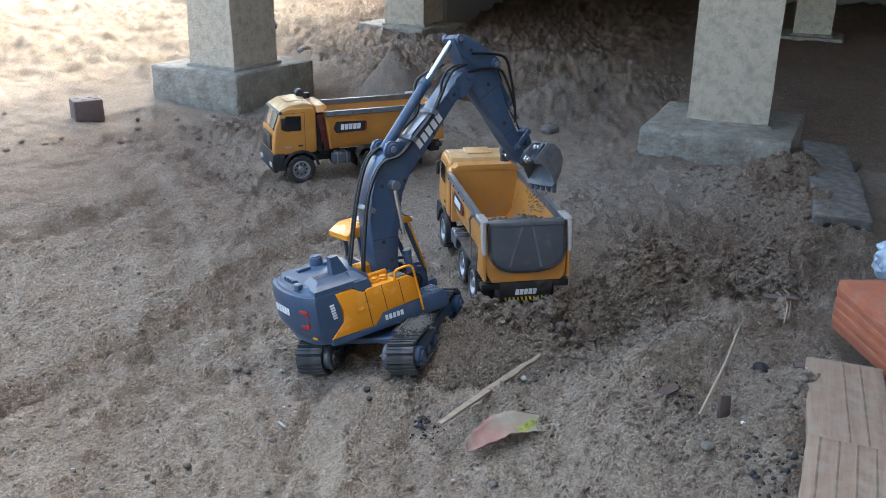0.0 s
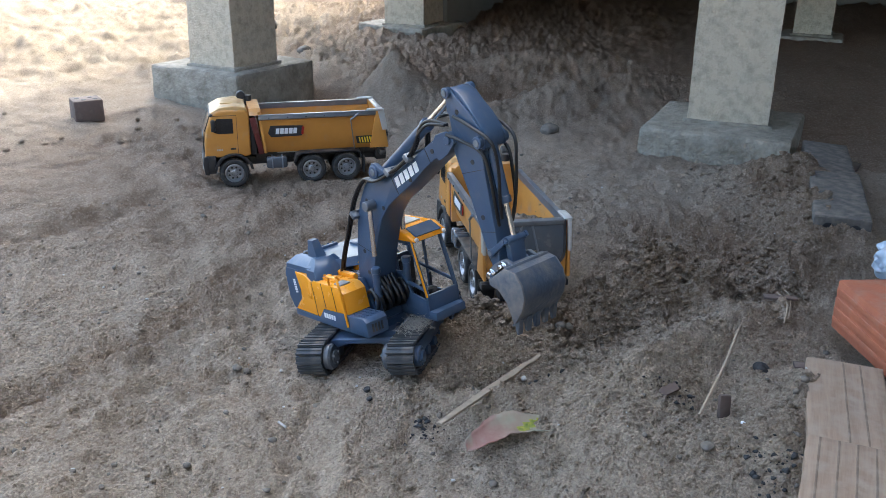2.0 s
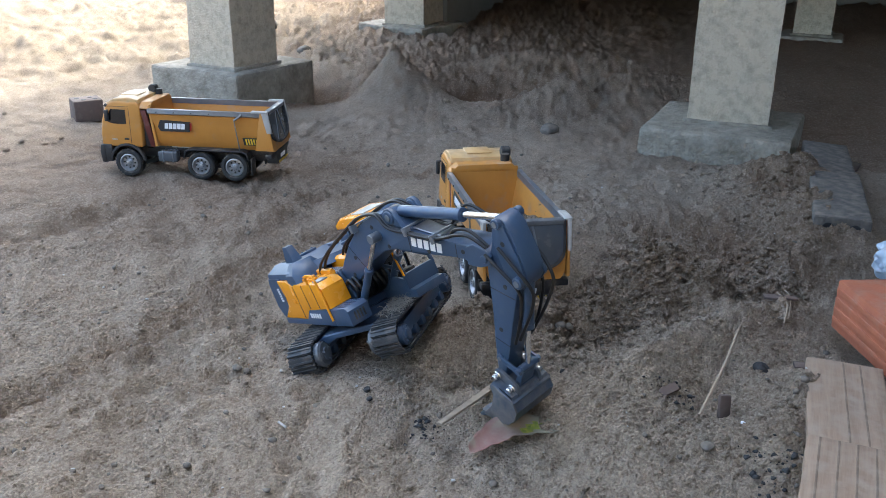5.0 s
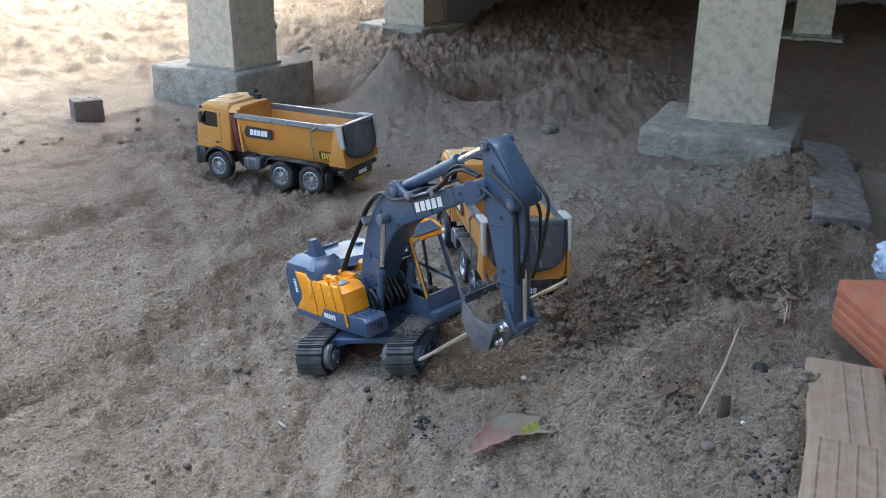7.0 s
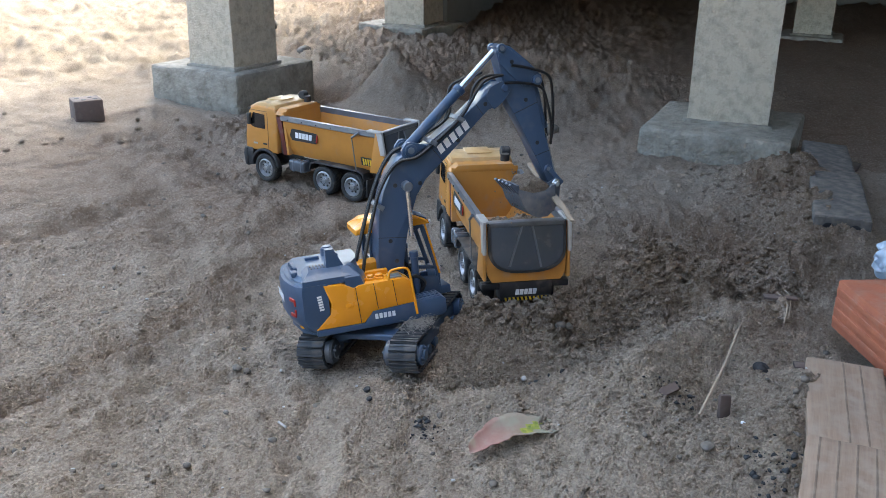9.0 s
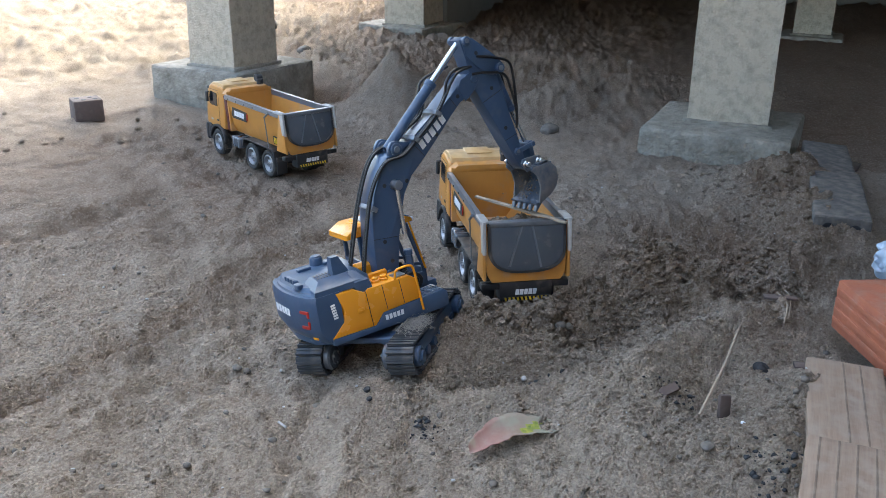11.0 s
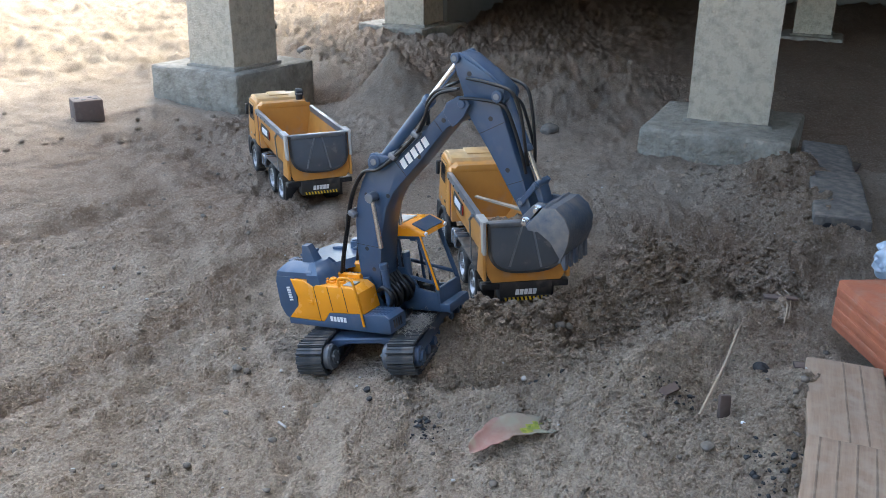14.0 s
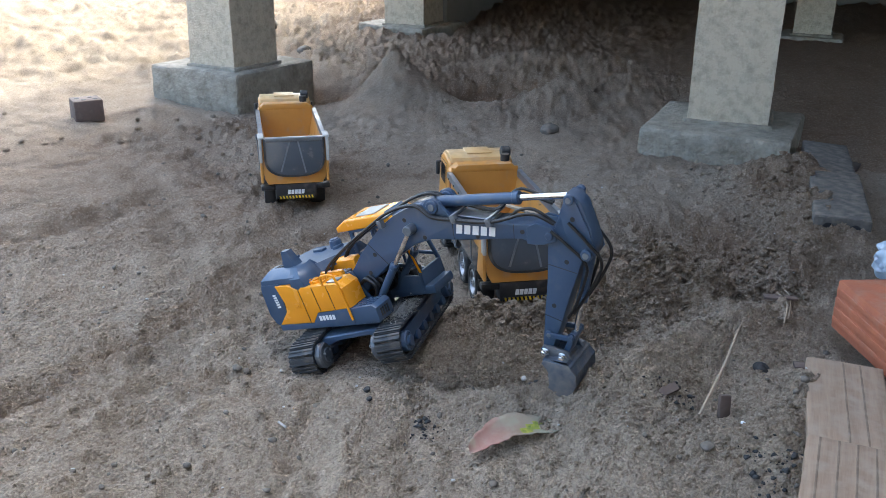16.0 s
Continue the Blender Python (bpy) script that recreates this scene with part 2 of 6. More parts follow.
def tube(pts, r, n=8, steps=6):
    """A round hose through the points, smoothed."""
    P = [Vector(p) for p in pts]
    line = []
    for i in range(len(P) - 1):
        a, b, c, d = P[max(i - 1, 0)], P[i], P[i + 1], P[min(i + 2, len(P) - 1)]
        for k in range(steps):
            t = k / steps
            line.append(0.5 * ((2 * b) + (c - a) * t + (2 * a - 5 * b + 4 * c - d) * t * t + (3 * b - a - 3 * c + d) * t ** 3))
    line.append(P[-1])
    bm = bmesh.new()
    rings = []
    for i, p in enumerate(line):
        d = (line[min(i + 1, len(line) - 1)] - line[max(i - 1, 0)]).normalized()
        s = d.cross(Vector((0.13, 1, 0.21))).normalized()
        u = s.cross(d)
        rings.append([bm.verts.new(p + r * (math.cos(k * 2 * math.pi / n) * s + math.sin(k * 2 * math.pi / n) * u)) for k in range(n)])
    for a, b in zip(rings, rings[1:]):
        for k in range(n):
            bm.faces.new((a[k], a[(k + 1) % n], b[(k + 1) % n], b[k]))
    bm.faces.new(rings[0][::-1]), bm.faces.new(rings[-1])
    return bm


def merge(*bms):
    out = bms[0]
    for b in bms[1:]:
        me = bpy.data.meshes.new("tmp")
        b.to_mesh(me)
        b.free()
        out.from_mesh(me)
        bpy.data.meshes.remove(me)
    return out


def rough_up(bm, amp, scale, seed=0.0):
    for v in bm.verts:
        v.co += noise.noise_vector(v.co * scale + Vector((seed, seed * 1.7, 3))) * amp
    return bm


# ---- the ground: one sheet of trodden sandy soil with piles, pits and ruts ----
def lattice(x, y, seed):
    xi, yi = np.floor(x).astype(np.int64), np.floor(y).astype(np.int64)
    fx, fy = x - xi, y - yi
    fx, fy = fx * fx * (3 - 2 * fx), fy * fy * (3 - 2 * fy)

    def h(a, b):
        k = (a * 374761393 + b * 668265263 + seed * 982451653) & 0x7FFFFFFF
        k = ((k ^ (k >> 13)) * 1274126177) & 0x7FFFFFFF
        return ((k ^ (k >> 16)) & 0xFFFF) / 65535.0 * 2 - 1
    a, b, c, d = h(xi, yi), h(xi + 1, yi), h(xi, yi + 1), h(xi + 1, yi + 1)
    return (a * (1 - fx) + b * fx) * (1 - fy) + (c * (1 - fx) + d * fx) * fy


def fbm(x, y, scale, octaves, seed, gain=0.5):
    v, a = 0.0, 1.0
    for i in range(octaves):
        v = v + a * lattice(x * scale + 17.3 * i, y * scale - 9.1 * i, seed + i)
        scale, a = scale * 2.03, a * gain
    return v


def hump(x, y, cx, cy, rx, ry, turn=0.0, power=1.0):
    c, s = math.cos(radians(turn)), math.sin(radians(turn))
    dx, dy = (x - cx) * c + (y - cy) * s, -(x - cx) * s + (y - cy) * c
    return np.exp(-((dx / rx) ** 2 + (dy / ry) ** 2) ** power)


def terrain(x, y):
    """Height of the ground at x, y (arrays), and its share of freshly dug soil and painted shade."""
    z = 0.010 * fbm(x, y, 1.1, 3, 5) + 0.008 * fbm(x, y, 4.3, 3, 9) + 0.0055 * fbm(x, y, 11, 3, 11)
    lumps = 0.0 * x
    # damp soil under the house, darkened further for the low light there
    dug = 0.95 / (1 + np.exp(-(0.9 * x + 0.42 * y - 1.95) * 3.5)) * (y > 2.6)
    # soil banked under the excavator, which leans over it
    ex, ey = x + 0.1012, y - 1.391
    c, s = math.cos(1.2847), math.sin(1.2847)
    lx, ly = ex * c + ey * s, -ex * s + ey * c
    k = np.exp(-((lx / 0.21) ** 2 + (ly / 0.17) ** 2) ** 2)
    z = z * (1 - k) + k * (0.0203 - 0.173 * ly - 0.033 * lx - 0.003)
    # thrown-up ridges: (x, y, height) along the crest, half width
    for crest, w, rough, damp_shade in ((((0.02, 1.40, 0.035), (0.08, 1.45, 0.045), (0.17, 1.49, 0.030), (0.27, 1.54, 0.040), (0.36, 1.62, 0.075), (0.44, 1.64, 0.085), (0.56, 1.60, 0.05), (0.70, 1.66, 0.045)), 0.105, 1.3, 0.24),
                                  (((0.12, 1.19, 0.030), (0.22, 1.22, 0.066), (0.30, 1.25, 0.084), (0.42, 1.36, 0.072), (0.56, 1.46, 0.068), (0.75, 1.55, 0.05)), 0.115, 0.35, 0.02),
                                  (((-0.04, 1.22, 0.018), (0.03, 1.20, 0.020), (0.10, 1.19, 0.030)), 0.05, 0.8, 0.1),
                                  (((0.70, 1.72, 0.045), (0.86, 1.90, 0.055), (0.95, 2.10, 0.05)), 0.16, 0.8, 0.6),
                                  (((0.28, 1.07, 0.045), (0.45, 1.04, 0.050), (0.55, 1.20, 0.045)), 0.16, 0.45, 0.05),
                                  (((-0.15, 4.15, 0.05), (0.10, 3.98, 0.07), (0.38, 3.88, 0.17), (0.52, 3.82, 0.13), (0.66, 3.80, 0.17), (0.95, 3.65, 0.09), (1.15, 3.60, 0.05)), 0.36, 0.7, 0.6),
                                  (((0.24, 3.24, 0.04), (0.44, 3.32, 0.15), (0.58, 3.26, 0.07), (0.72, 3.30, 0.11), (0.90, 3.24, 0.03)), 0.25, 0.6, 0.42)):
        best = 0.0 * x
        for (ax, ay, ah), (bx, by, bh) in zip(crest, crest[1:]):
            ll = (bx - ax) ** 2 + (by - ay) ** 2
            s_ = np.clip(((x - ax) * (bx - ax) + (y - ay) * (by - ay)) / ll, 0, 1)
            dd = np.hypot(x - ax - s_ * (bx - ax), y - ay - s_ * (by - ay)) / w
            dd = np.maximum(0, dd + 0.10 * fbm(x, y, 9, 3, 23))
            best = np.maximum(best, (ah + s_ * (bh - ah)) * np.clip(1 - dd, 0, 1) ** 1.15)
        z = z + best
        g = np.clip(best / 0.035, 0, 1)
        lumps = np.maximum(lumps, rough * g)
        dug = dug * (1 - g) + damp_shade * g
    # churned bands where wheels have turned
    for line, w, h, rough, damp_shade in ((((-0.72, 1.16), (-0.61, 1.36), (-0.53, 1.47), (-0.46, 1.73), (-0.34, 1.90), (-0.22, 2.08)), 0.034, -0.014, 0.9, 0.62), (((-0.66, 1.26), (-0.57, 1.39), (-0.47, 1.54), (-0.39, 1.80), (-0.33, 1.86)), 0.026, 0.012, 0.9, 0.45),
                                    (((-1.08, 1.86), (-0.87, 2.03), (-0.79, 2.28), (-0.69, 2.38)), 0.05, -0.010, 0.7, 0.5), (((-1.12, 2.95), (-0.92, 2.80), (-0.66, 2.55), (-0.57, 2.37), (-0.34, 2.30)), 0.07, -0.012, 0.8, 0.62),
                                    (((-1.0, 3.0), (-0.80, 2.96), (-0.62, 2.98)), 0.08, 0.014, 0.9, 0.7), (((-0.46, 1.93), (-0.38, 2.14), (-0.35, 2.30)), 0.05, 0.012, 1.0, 0.5), (((-0.36, 2.62), (-0.10, 2.50), (0.30, 2.52)), 0.06, -0.006, 0.6, 0.5),
                                    (((-0.44, 1.10), (-0.32, 1.17), (-0.24, 1.18), (-0.16, 1.22)), 0.022, 0.008, 0.35, 0.05), (((-0.42, 1.28), (-0.28, 1.36), (-0.22, 1.22)), 0.04, 0.006, 0.5, 0.1), (((-0.22, 0.94), (-0.215, 1.10), (-0.19, 1.24)), 0.018, -0.014, 0.6, 0.12), (((-0.06, 0.94), (-0.05, 1.13), (-0.03, 1.27)), 0.016, -0.014, 0.6, 0.12), (((-0.14, 0.94), (-0.13, 1.10), (-0.11, 1.22)), 0.03, 0.008, 0.3, 0.0)):
        best = 0.0 * x
        for (ax, ay), (bx, by) in zip(line, line[1:]):
            s_ = np.clip(((x - ax) * (bx - ax) + (y - ay) * (by - ay)) / ((bx - ax) ** 2 + (by - ay) ** 2), 0, 1)
            dd = np.hypot(x - ax - s_ * (bx - ax), y - ay - s_ * (by - ay)) / w + 0.35 * fbm(x, y, 10, 4, 27, 0.6)
            best = np.maximum(best, np.exp(-np.maximum(dd, 0) ** 2))
        z = z + h * best
        lumps = np.maximum(lumps, rough * best)
        dug = dug * (1 - best) + np.maximum(dug, damp_shade) * best
    for cx, cy, rx, ry, turn, h, rough, damp_shade in (
            (0.62, 1.15, 0.25, 0.35, 0, 0.022, 0.3, 0.03),
            (0.42, 1.625, 0.12, 0.075, 10, 0.052, 1.5, 0.55),     # crumbly brown pile
            (0.64, 1.98, 0.22, 0.24, 20, -0.026, 0.9, 0.7),     # brown churned soil behind the ridge
            (-0.85, 2.45, 0.7, 0.6, 0, 0.0, 0.0, 0.5),        # greyer trodden soil, its colour also darkened for the weaker light here
     # bank that carries the boards
            (0.98, 2.42, 0.14, 0.26, -25, 0.09, 0.7, 0.85),     # slope against the right footing
            (0.285, 1.475, 0.075, 0.035, 28, -0.050, 1.0, 0.32),   # dug trough
            (0.60, 1.58, 0.14, 0.04, 15, -0.028, 0.7, 0.5),
            (0.075, 1.30, 0.065, 0.05, 25, -0.028, 0.6, 0.08),  # scrape left by the bucket
            (-0.20, 3.52, 0.17, 0.17, 0, 0.20, 0.25, 0.0),     # sand cone by the pit
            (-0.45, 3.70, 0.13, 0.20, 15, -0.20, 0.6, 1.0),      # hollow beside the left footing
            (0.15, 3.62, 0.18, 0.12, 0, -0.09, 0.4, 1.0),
            (-0.55, 3.45, 0.22, 0.10, 0, -0.015, 0.4, 0.75),    # darker soil by the footing,
            (-1.02, 3.16, 0.16, 0.06, -15, 0.03, 0.5, 0.4),     # soil heaped at the left footing
            (-0.72, 3.12, 0.12, 0.05, 20, 0.012, 0.5, 0.6),
            (-0.85, 2.95, 0.10, 0.05, 0, -0.014, 0.4, 0.4),
            (-0.62, 2.72, 0.14, 0.04, 20, -0.010, 0.4, 0.3)):
        g = hump(x, y, cx, cy, rx, ry, turn, 0.75 if h > 0.1 else 1.0)
        z = z + h * g
        lumps = np.maximum(lumps, rough * g ** 0.5 * (g > 0.02))
        g = np.minimum(1, g * 1.6)
        dug = dug * (1 - g) + damp_shade * g
    z = z + lumps * (0.018 * fbm(x, y, 12, 5, 31, 0.62) + 0.016 * np.abs(fbm(x, y, 34, 4, 41, 0.72)) - 0.006)
    # drag marks along the way that the wheels go
    along, across = 0.46 * x + 0.89 * y, 0.89 * x - 0.46 * y
    drag = lattice(along * 4 + 0.6 * fbm(x, y, 4, 2, 93), across * 34 + 0.9 * fbm(x, y, 5, 3, 91), 95) + 0.6 * lattice(along * 9, across * 70 + 0.8 * fbm(x, y, 9, 2, 97), 96)
    left = 1 / (1 + np.exp((x + 0.12) * 14)) * (y < 3.3)
    z = z + 0.0045 * drag * left * (0.55 + 0.6 * fbm(x, y, 2.2, 3, 99))
    dug = dug + 0.16 * left * np.clip(-drag, 0, 1)
    # everywhere: small crumbs
    z = z + 0.0045 * fbm(x, y, 50, 3, 51, 0.78) * (0.7 + 0.5 * fbm(x, y, 3, 2, 61)) + 0.0055 * np.abs(fbm(x, y, 21, 3, 57, 0.7))
    # wheel ruts with cleat marks
    for cx, cy, r, w, d in ((0.9, 0.2, 1.75, 0.022, 0.0045), (0.9, 0.2, 1.90, 0.022, 0.0045), (1.4, -0.6, 2.75, 0.03, 0.005), (1.4, -0.6, 2.58, 0.03, 0.005),
                            (-0.6, 4.6, 1.75, 0.022, 0.005), (-0.6, 4.6, 1.90, 0.022, 0.005), (2.6, 2.4, 3.1, 0.022, 0.004), (-3.2, 1.0, 2.75, 0.05, 0.005)):
        rr = np.hypot(x - cx, y - cy) - r
        g = np.exp(-(rr / w) ** 4) * (x < 0.1) * (y < 3.1)
        cleat = np.sin(np.arctan2(y - cy, x - cx) * r / 0.0065 + 60 * np.abs(rr))
        d = 1.7 * d
        z = z - d * g * (0.8 + 0.35 * cleat) + 0.5 * d * np.exp(-((np.abs(rr) - 1.35 * w) / (0.4 * w)) ** 2) * (x < 0.1) * (y < 3.1)
    # the untrodden yard in the sun is ripply
    far = 1 / (1 + np.exp(-(y - 0.5 * x - 4.6) * 4))
    z = z + far * (0.030 * fbm(x, y, 5, 4, 71, 0.6) + 0.030 * np.abs(fbm(x, y, 11, 4, 73, 0.7)))
    dug = np.clip(dug + 0.2 * lumps * fbm(x, y, 12, 3, 81), 0, 1)
    return z, dug


def ground_z(x, y):
    return float(terrain(np.array([x]), np.array([y]))[0][0])


def spread(start, step, grow, end):
    out = [start]
    while (end - out[-1]) * (1 if step > 0 else -1) > 0:
        out.append(out[-1] + step)
        step *= grow
    return out


def make_ground():
    ys = spread(0.85, 0.0042, 1.0032, 7.5)
    ys = [*reversed(spread(0.85, -0.02, 1.25, -60)[1:]), *ys, *spread(ys[-1], 0.05, 1.2, 90)[1:]]
    xs = list(np.arange(-0.75, 0.9, 0.0058))
    xs = [*reversed(spread(-0.75, -0.0065, 1.013, -3.4)[1:]), *xs, *spread(xs[-1], 0.007, 1.018, 3.4)[1:]]
    xs = [*reversed(spread(xs[0], -0.1, 1.3, -90)[1:]), *xs, *spread(xs[-1], 0.1, 1.3, 90)[1:]]
    X, Y = np.meshgrid(np.array(xs), np.array(ys))
    Z, D = terrain(X, Y)
    nx, ny = len(xs), len(ys)
    V = np.stack([X, Y, Z], -1).reshape(-1, 3)
    i = (np.arange(ny - 1)[:, None] * nx + np.arange(nx - 1)[None]).ravel()
    F = np.stack([i, i + 1, i + nx + 1, i + nx], 1)
    me = bpy.data.meshes.new("ground")
    me.vertices.add(len(V))
    me.vertices.foreach_set("co", V.ravel())
    me.loops.add(F.size)
    me.loops.foreach_set("vertex_index", F.ravel())
    me.polygons.add(len(F))
    me.polygons.foreach_set("loop_start", np.arange(0, F.size, 4))
    me.update(calc_edges=True)
    me.shade_smooth()
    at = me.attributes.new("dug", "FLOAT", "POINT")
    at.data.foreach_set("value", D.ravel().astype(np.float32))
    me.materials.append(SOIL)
    return tagged(new("ground", me), "trodden sandy soil with dug piles and wheel ruts", "ground", kind="structure")


ground = make_ground()


# ---- the stilt house: columns on footings, and the house above that shades the yard ----
def footing(cx, cy, yaw, sx, sy, top, label):
    bm = box(-sx / 2, sx / 2, -sy / 2, sy / 2, -0.12, top, 0.012, 2)
    bmesh.ops.subdivide_edges(bm, edges=bm.edges, cuts=9, use_grid_fill=True)
    rough_up(rough_up(rough_up(bm, 0.007, 6, cx), 0.002, 28, cy), 0.001, 70, cx)
    return part("footing", bm, FOOTING, None, "", pose(cx, cy, 0, 0, 0, yaw), 35)


def column(cx, cy, yaw, sx, sy, base, label, size):
    ob = thing("column", label, "column", "stilt columns", pose(cx, cy, 0, 0, 0, yaw))
    bm = prism([(-sx / 2, -sy / 2), (sx / 2, -sy / 2), (sx / 2, sy / 2), (-sx / 2, sy / 2)], base - 0.02, 1.34, 0.006, 2, "z")
    bmesh.ops.bisect_plane(bm, geom=[*bm.verts, *bm.edges, *bm.faces], plane_co=(0, 0, base + 0.25), plane_no=(0, 0, 1))
    bmesh.ops.subdivide_edges(bm, edges=bm.edges, cuts=9, use_grid_fill=True)
    rough_up(rough_up(rough_up(bm, 0.003, 5, cx), 0.0012, 35, cy), 0.0007, 90, cx)
    part("shaft", bm, CONCRETE, ob, "", None, 30)
    col = box(-sx / 2 - 0.014, sx / 2 + 0.014, -sy / 2 - 0.014, sy / 2 + 0.014, base - 0.03, base + 0.012, 0.006)
    bmesh.ops.subdivide_edges(col, edges=col.edges, cuts=3, use_grid_fill=True)
    part("mortar_collar", rough_up(col, 0.006, 30, cx), FOOTING, ob, "rough mortar fillet at the foot", None, 30)
    return ob


for cx, cy, yaw, w, fx, fy, fyaw, fs, top in ((-0.82, 3.501, -32.5, 0.23, -0.839, 3.564, -31, 0.45, 0.141), (-0.193, 5.499, -25, 0.259, -0.203, 5.568, -33, 0.47, 0.054),
                                              (0.944, 2.937, -20, 0.25, 0.921, 2.900, -25, 0.46, 0.085), (2.22, 5.55, -22, 0.21, 2.22, 5.55, -25, 0.36, 0.02)):
    tagged(footing(fx, fy, fyaw, fs, fs, top, ""), "rough square concrete footing half sunk in the soil", "footing", "column footings")
    column(cx, cy, yaw, w, w, top, "square weathered concrete stilt column on a footing", w)

house = thing("house", "plastered house raised on concrete stilts above the yard", "house", "", pose(-0.86, 3.485, 0, 0, 0, -17.5))
part("floor_slab", box(-0.30, 7.0, -0.35, 5.0, 1.32, 1.44, 0.01), CONCRETE, house, "bare concrete underside")
part("upper_wall", box(-0.28, 6.95, -0.30, 4.95, 1.44, 4.1, 0.02), PLASTER, house)
# three walls below the floor, added to keep daylight out from under it
part("left_wall", box(0.05, 0.20, 2.25, 4.80, -0.1, 1.32, 0.01), PLASTER, house)
part("back_wall", box(0.05, 6.95, 4.80, 4.95, -0.1, 1.32, 0.01), PLASTER, house)
part("side_wall", box(6.80, 6.95, -0.30, 4.80, -0.1, 1.32, 0.01), PLASTER, house)
part("eave_beam", box(-0.30, 7.0, -0.33, -0.12, 1.16, 1.33, 0.01), CONCRETE, house)
part("roof", prism([(-0.34, 4.1), (7.05, 4.1), (3.4, 4.55)], -0.38, 5.03, 0.01), CLAY, house, "low clay-tiled roof")
# two walls and an overhead sheet, added out of view to steer the sky light
tagged(part("wall_east", box(1.75, 1.95, -4.0, 2.25, -0.2, 3.6, 0.01), PLASTER), "unseen plain wall added to block sky light", "wall", kind="structure")
tagged(part("wall_south", box(-4.2, 1.75, -2.6, -2.4, -0.2, 2.7, 0.01), PLASTER), "unseen plain wall added to block sky light", "wall", kind="structure")
tagged(part("awning", box(0.6, 1.75, -2.6, 2.7, 2.3, 2.38, 0.01), PLASTER), "unseen flat sheet added overhead to block sky light", "awning", kind="structure")


# ---- the toy excavator: origin on the soil under its slewing ring, x along the tracks ----
def bars(name, x, z, w, h, n, y, mat, parent, slant=0.0, m=None, gap=0.28):
    """A painted brand mark as a row of plain raised blocks in the xz plane."""
    bm = bmesh.new()
    step = w / n
    for i in range(n):
        a = x - w / 2 + i * step
        c = a + step * (1 - gap)
        vs = [(a, z - h / 2), (c, z - h / 2), (c + slant * h, z + h / 2), (a + slant * h, z + h / 2)]
        f = bm.faces.new([bm.verts.new((p, y, q)) for p, q in vs])
        g = bmesh.ops.extrude_face_region(bm, geom=[f])
        bmesh.ops.translate(bm, vec=(0, -0.0006, 0), verts=[k for k in g["geom"] if isinstance(k, bmesh.types.BMVert)])
    return part(name, bm, mat, parent, "", m, 0)


def pin(x, z, y, r, parent, mat=None, depth=0.006):
    return part("pin", merge(rod((x, y + depth, z), (x, y - depth, z), r, n=16, w=0.0012), rod((x, y - depth, z), (x, y - depth - 0.0025, z), r * 0.5, n=6)), mat or BLUE, parent)


BOOM_Y = -0.004
FOOT_X, FOOT_Z = 0.0209, 0.1115
BOOM_L, STICK_L = 0.3764, 0.1876


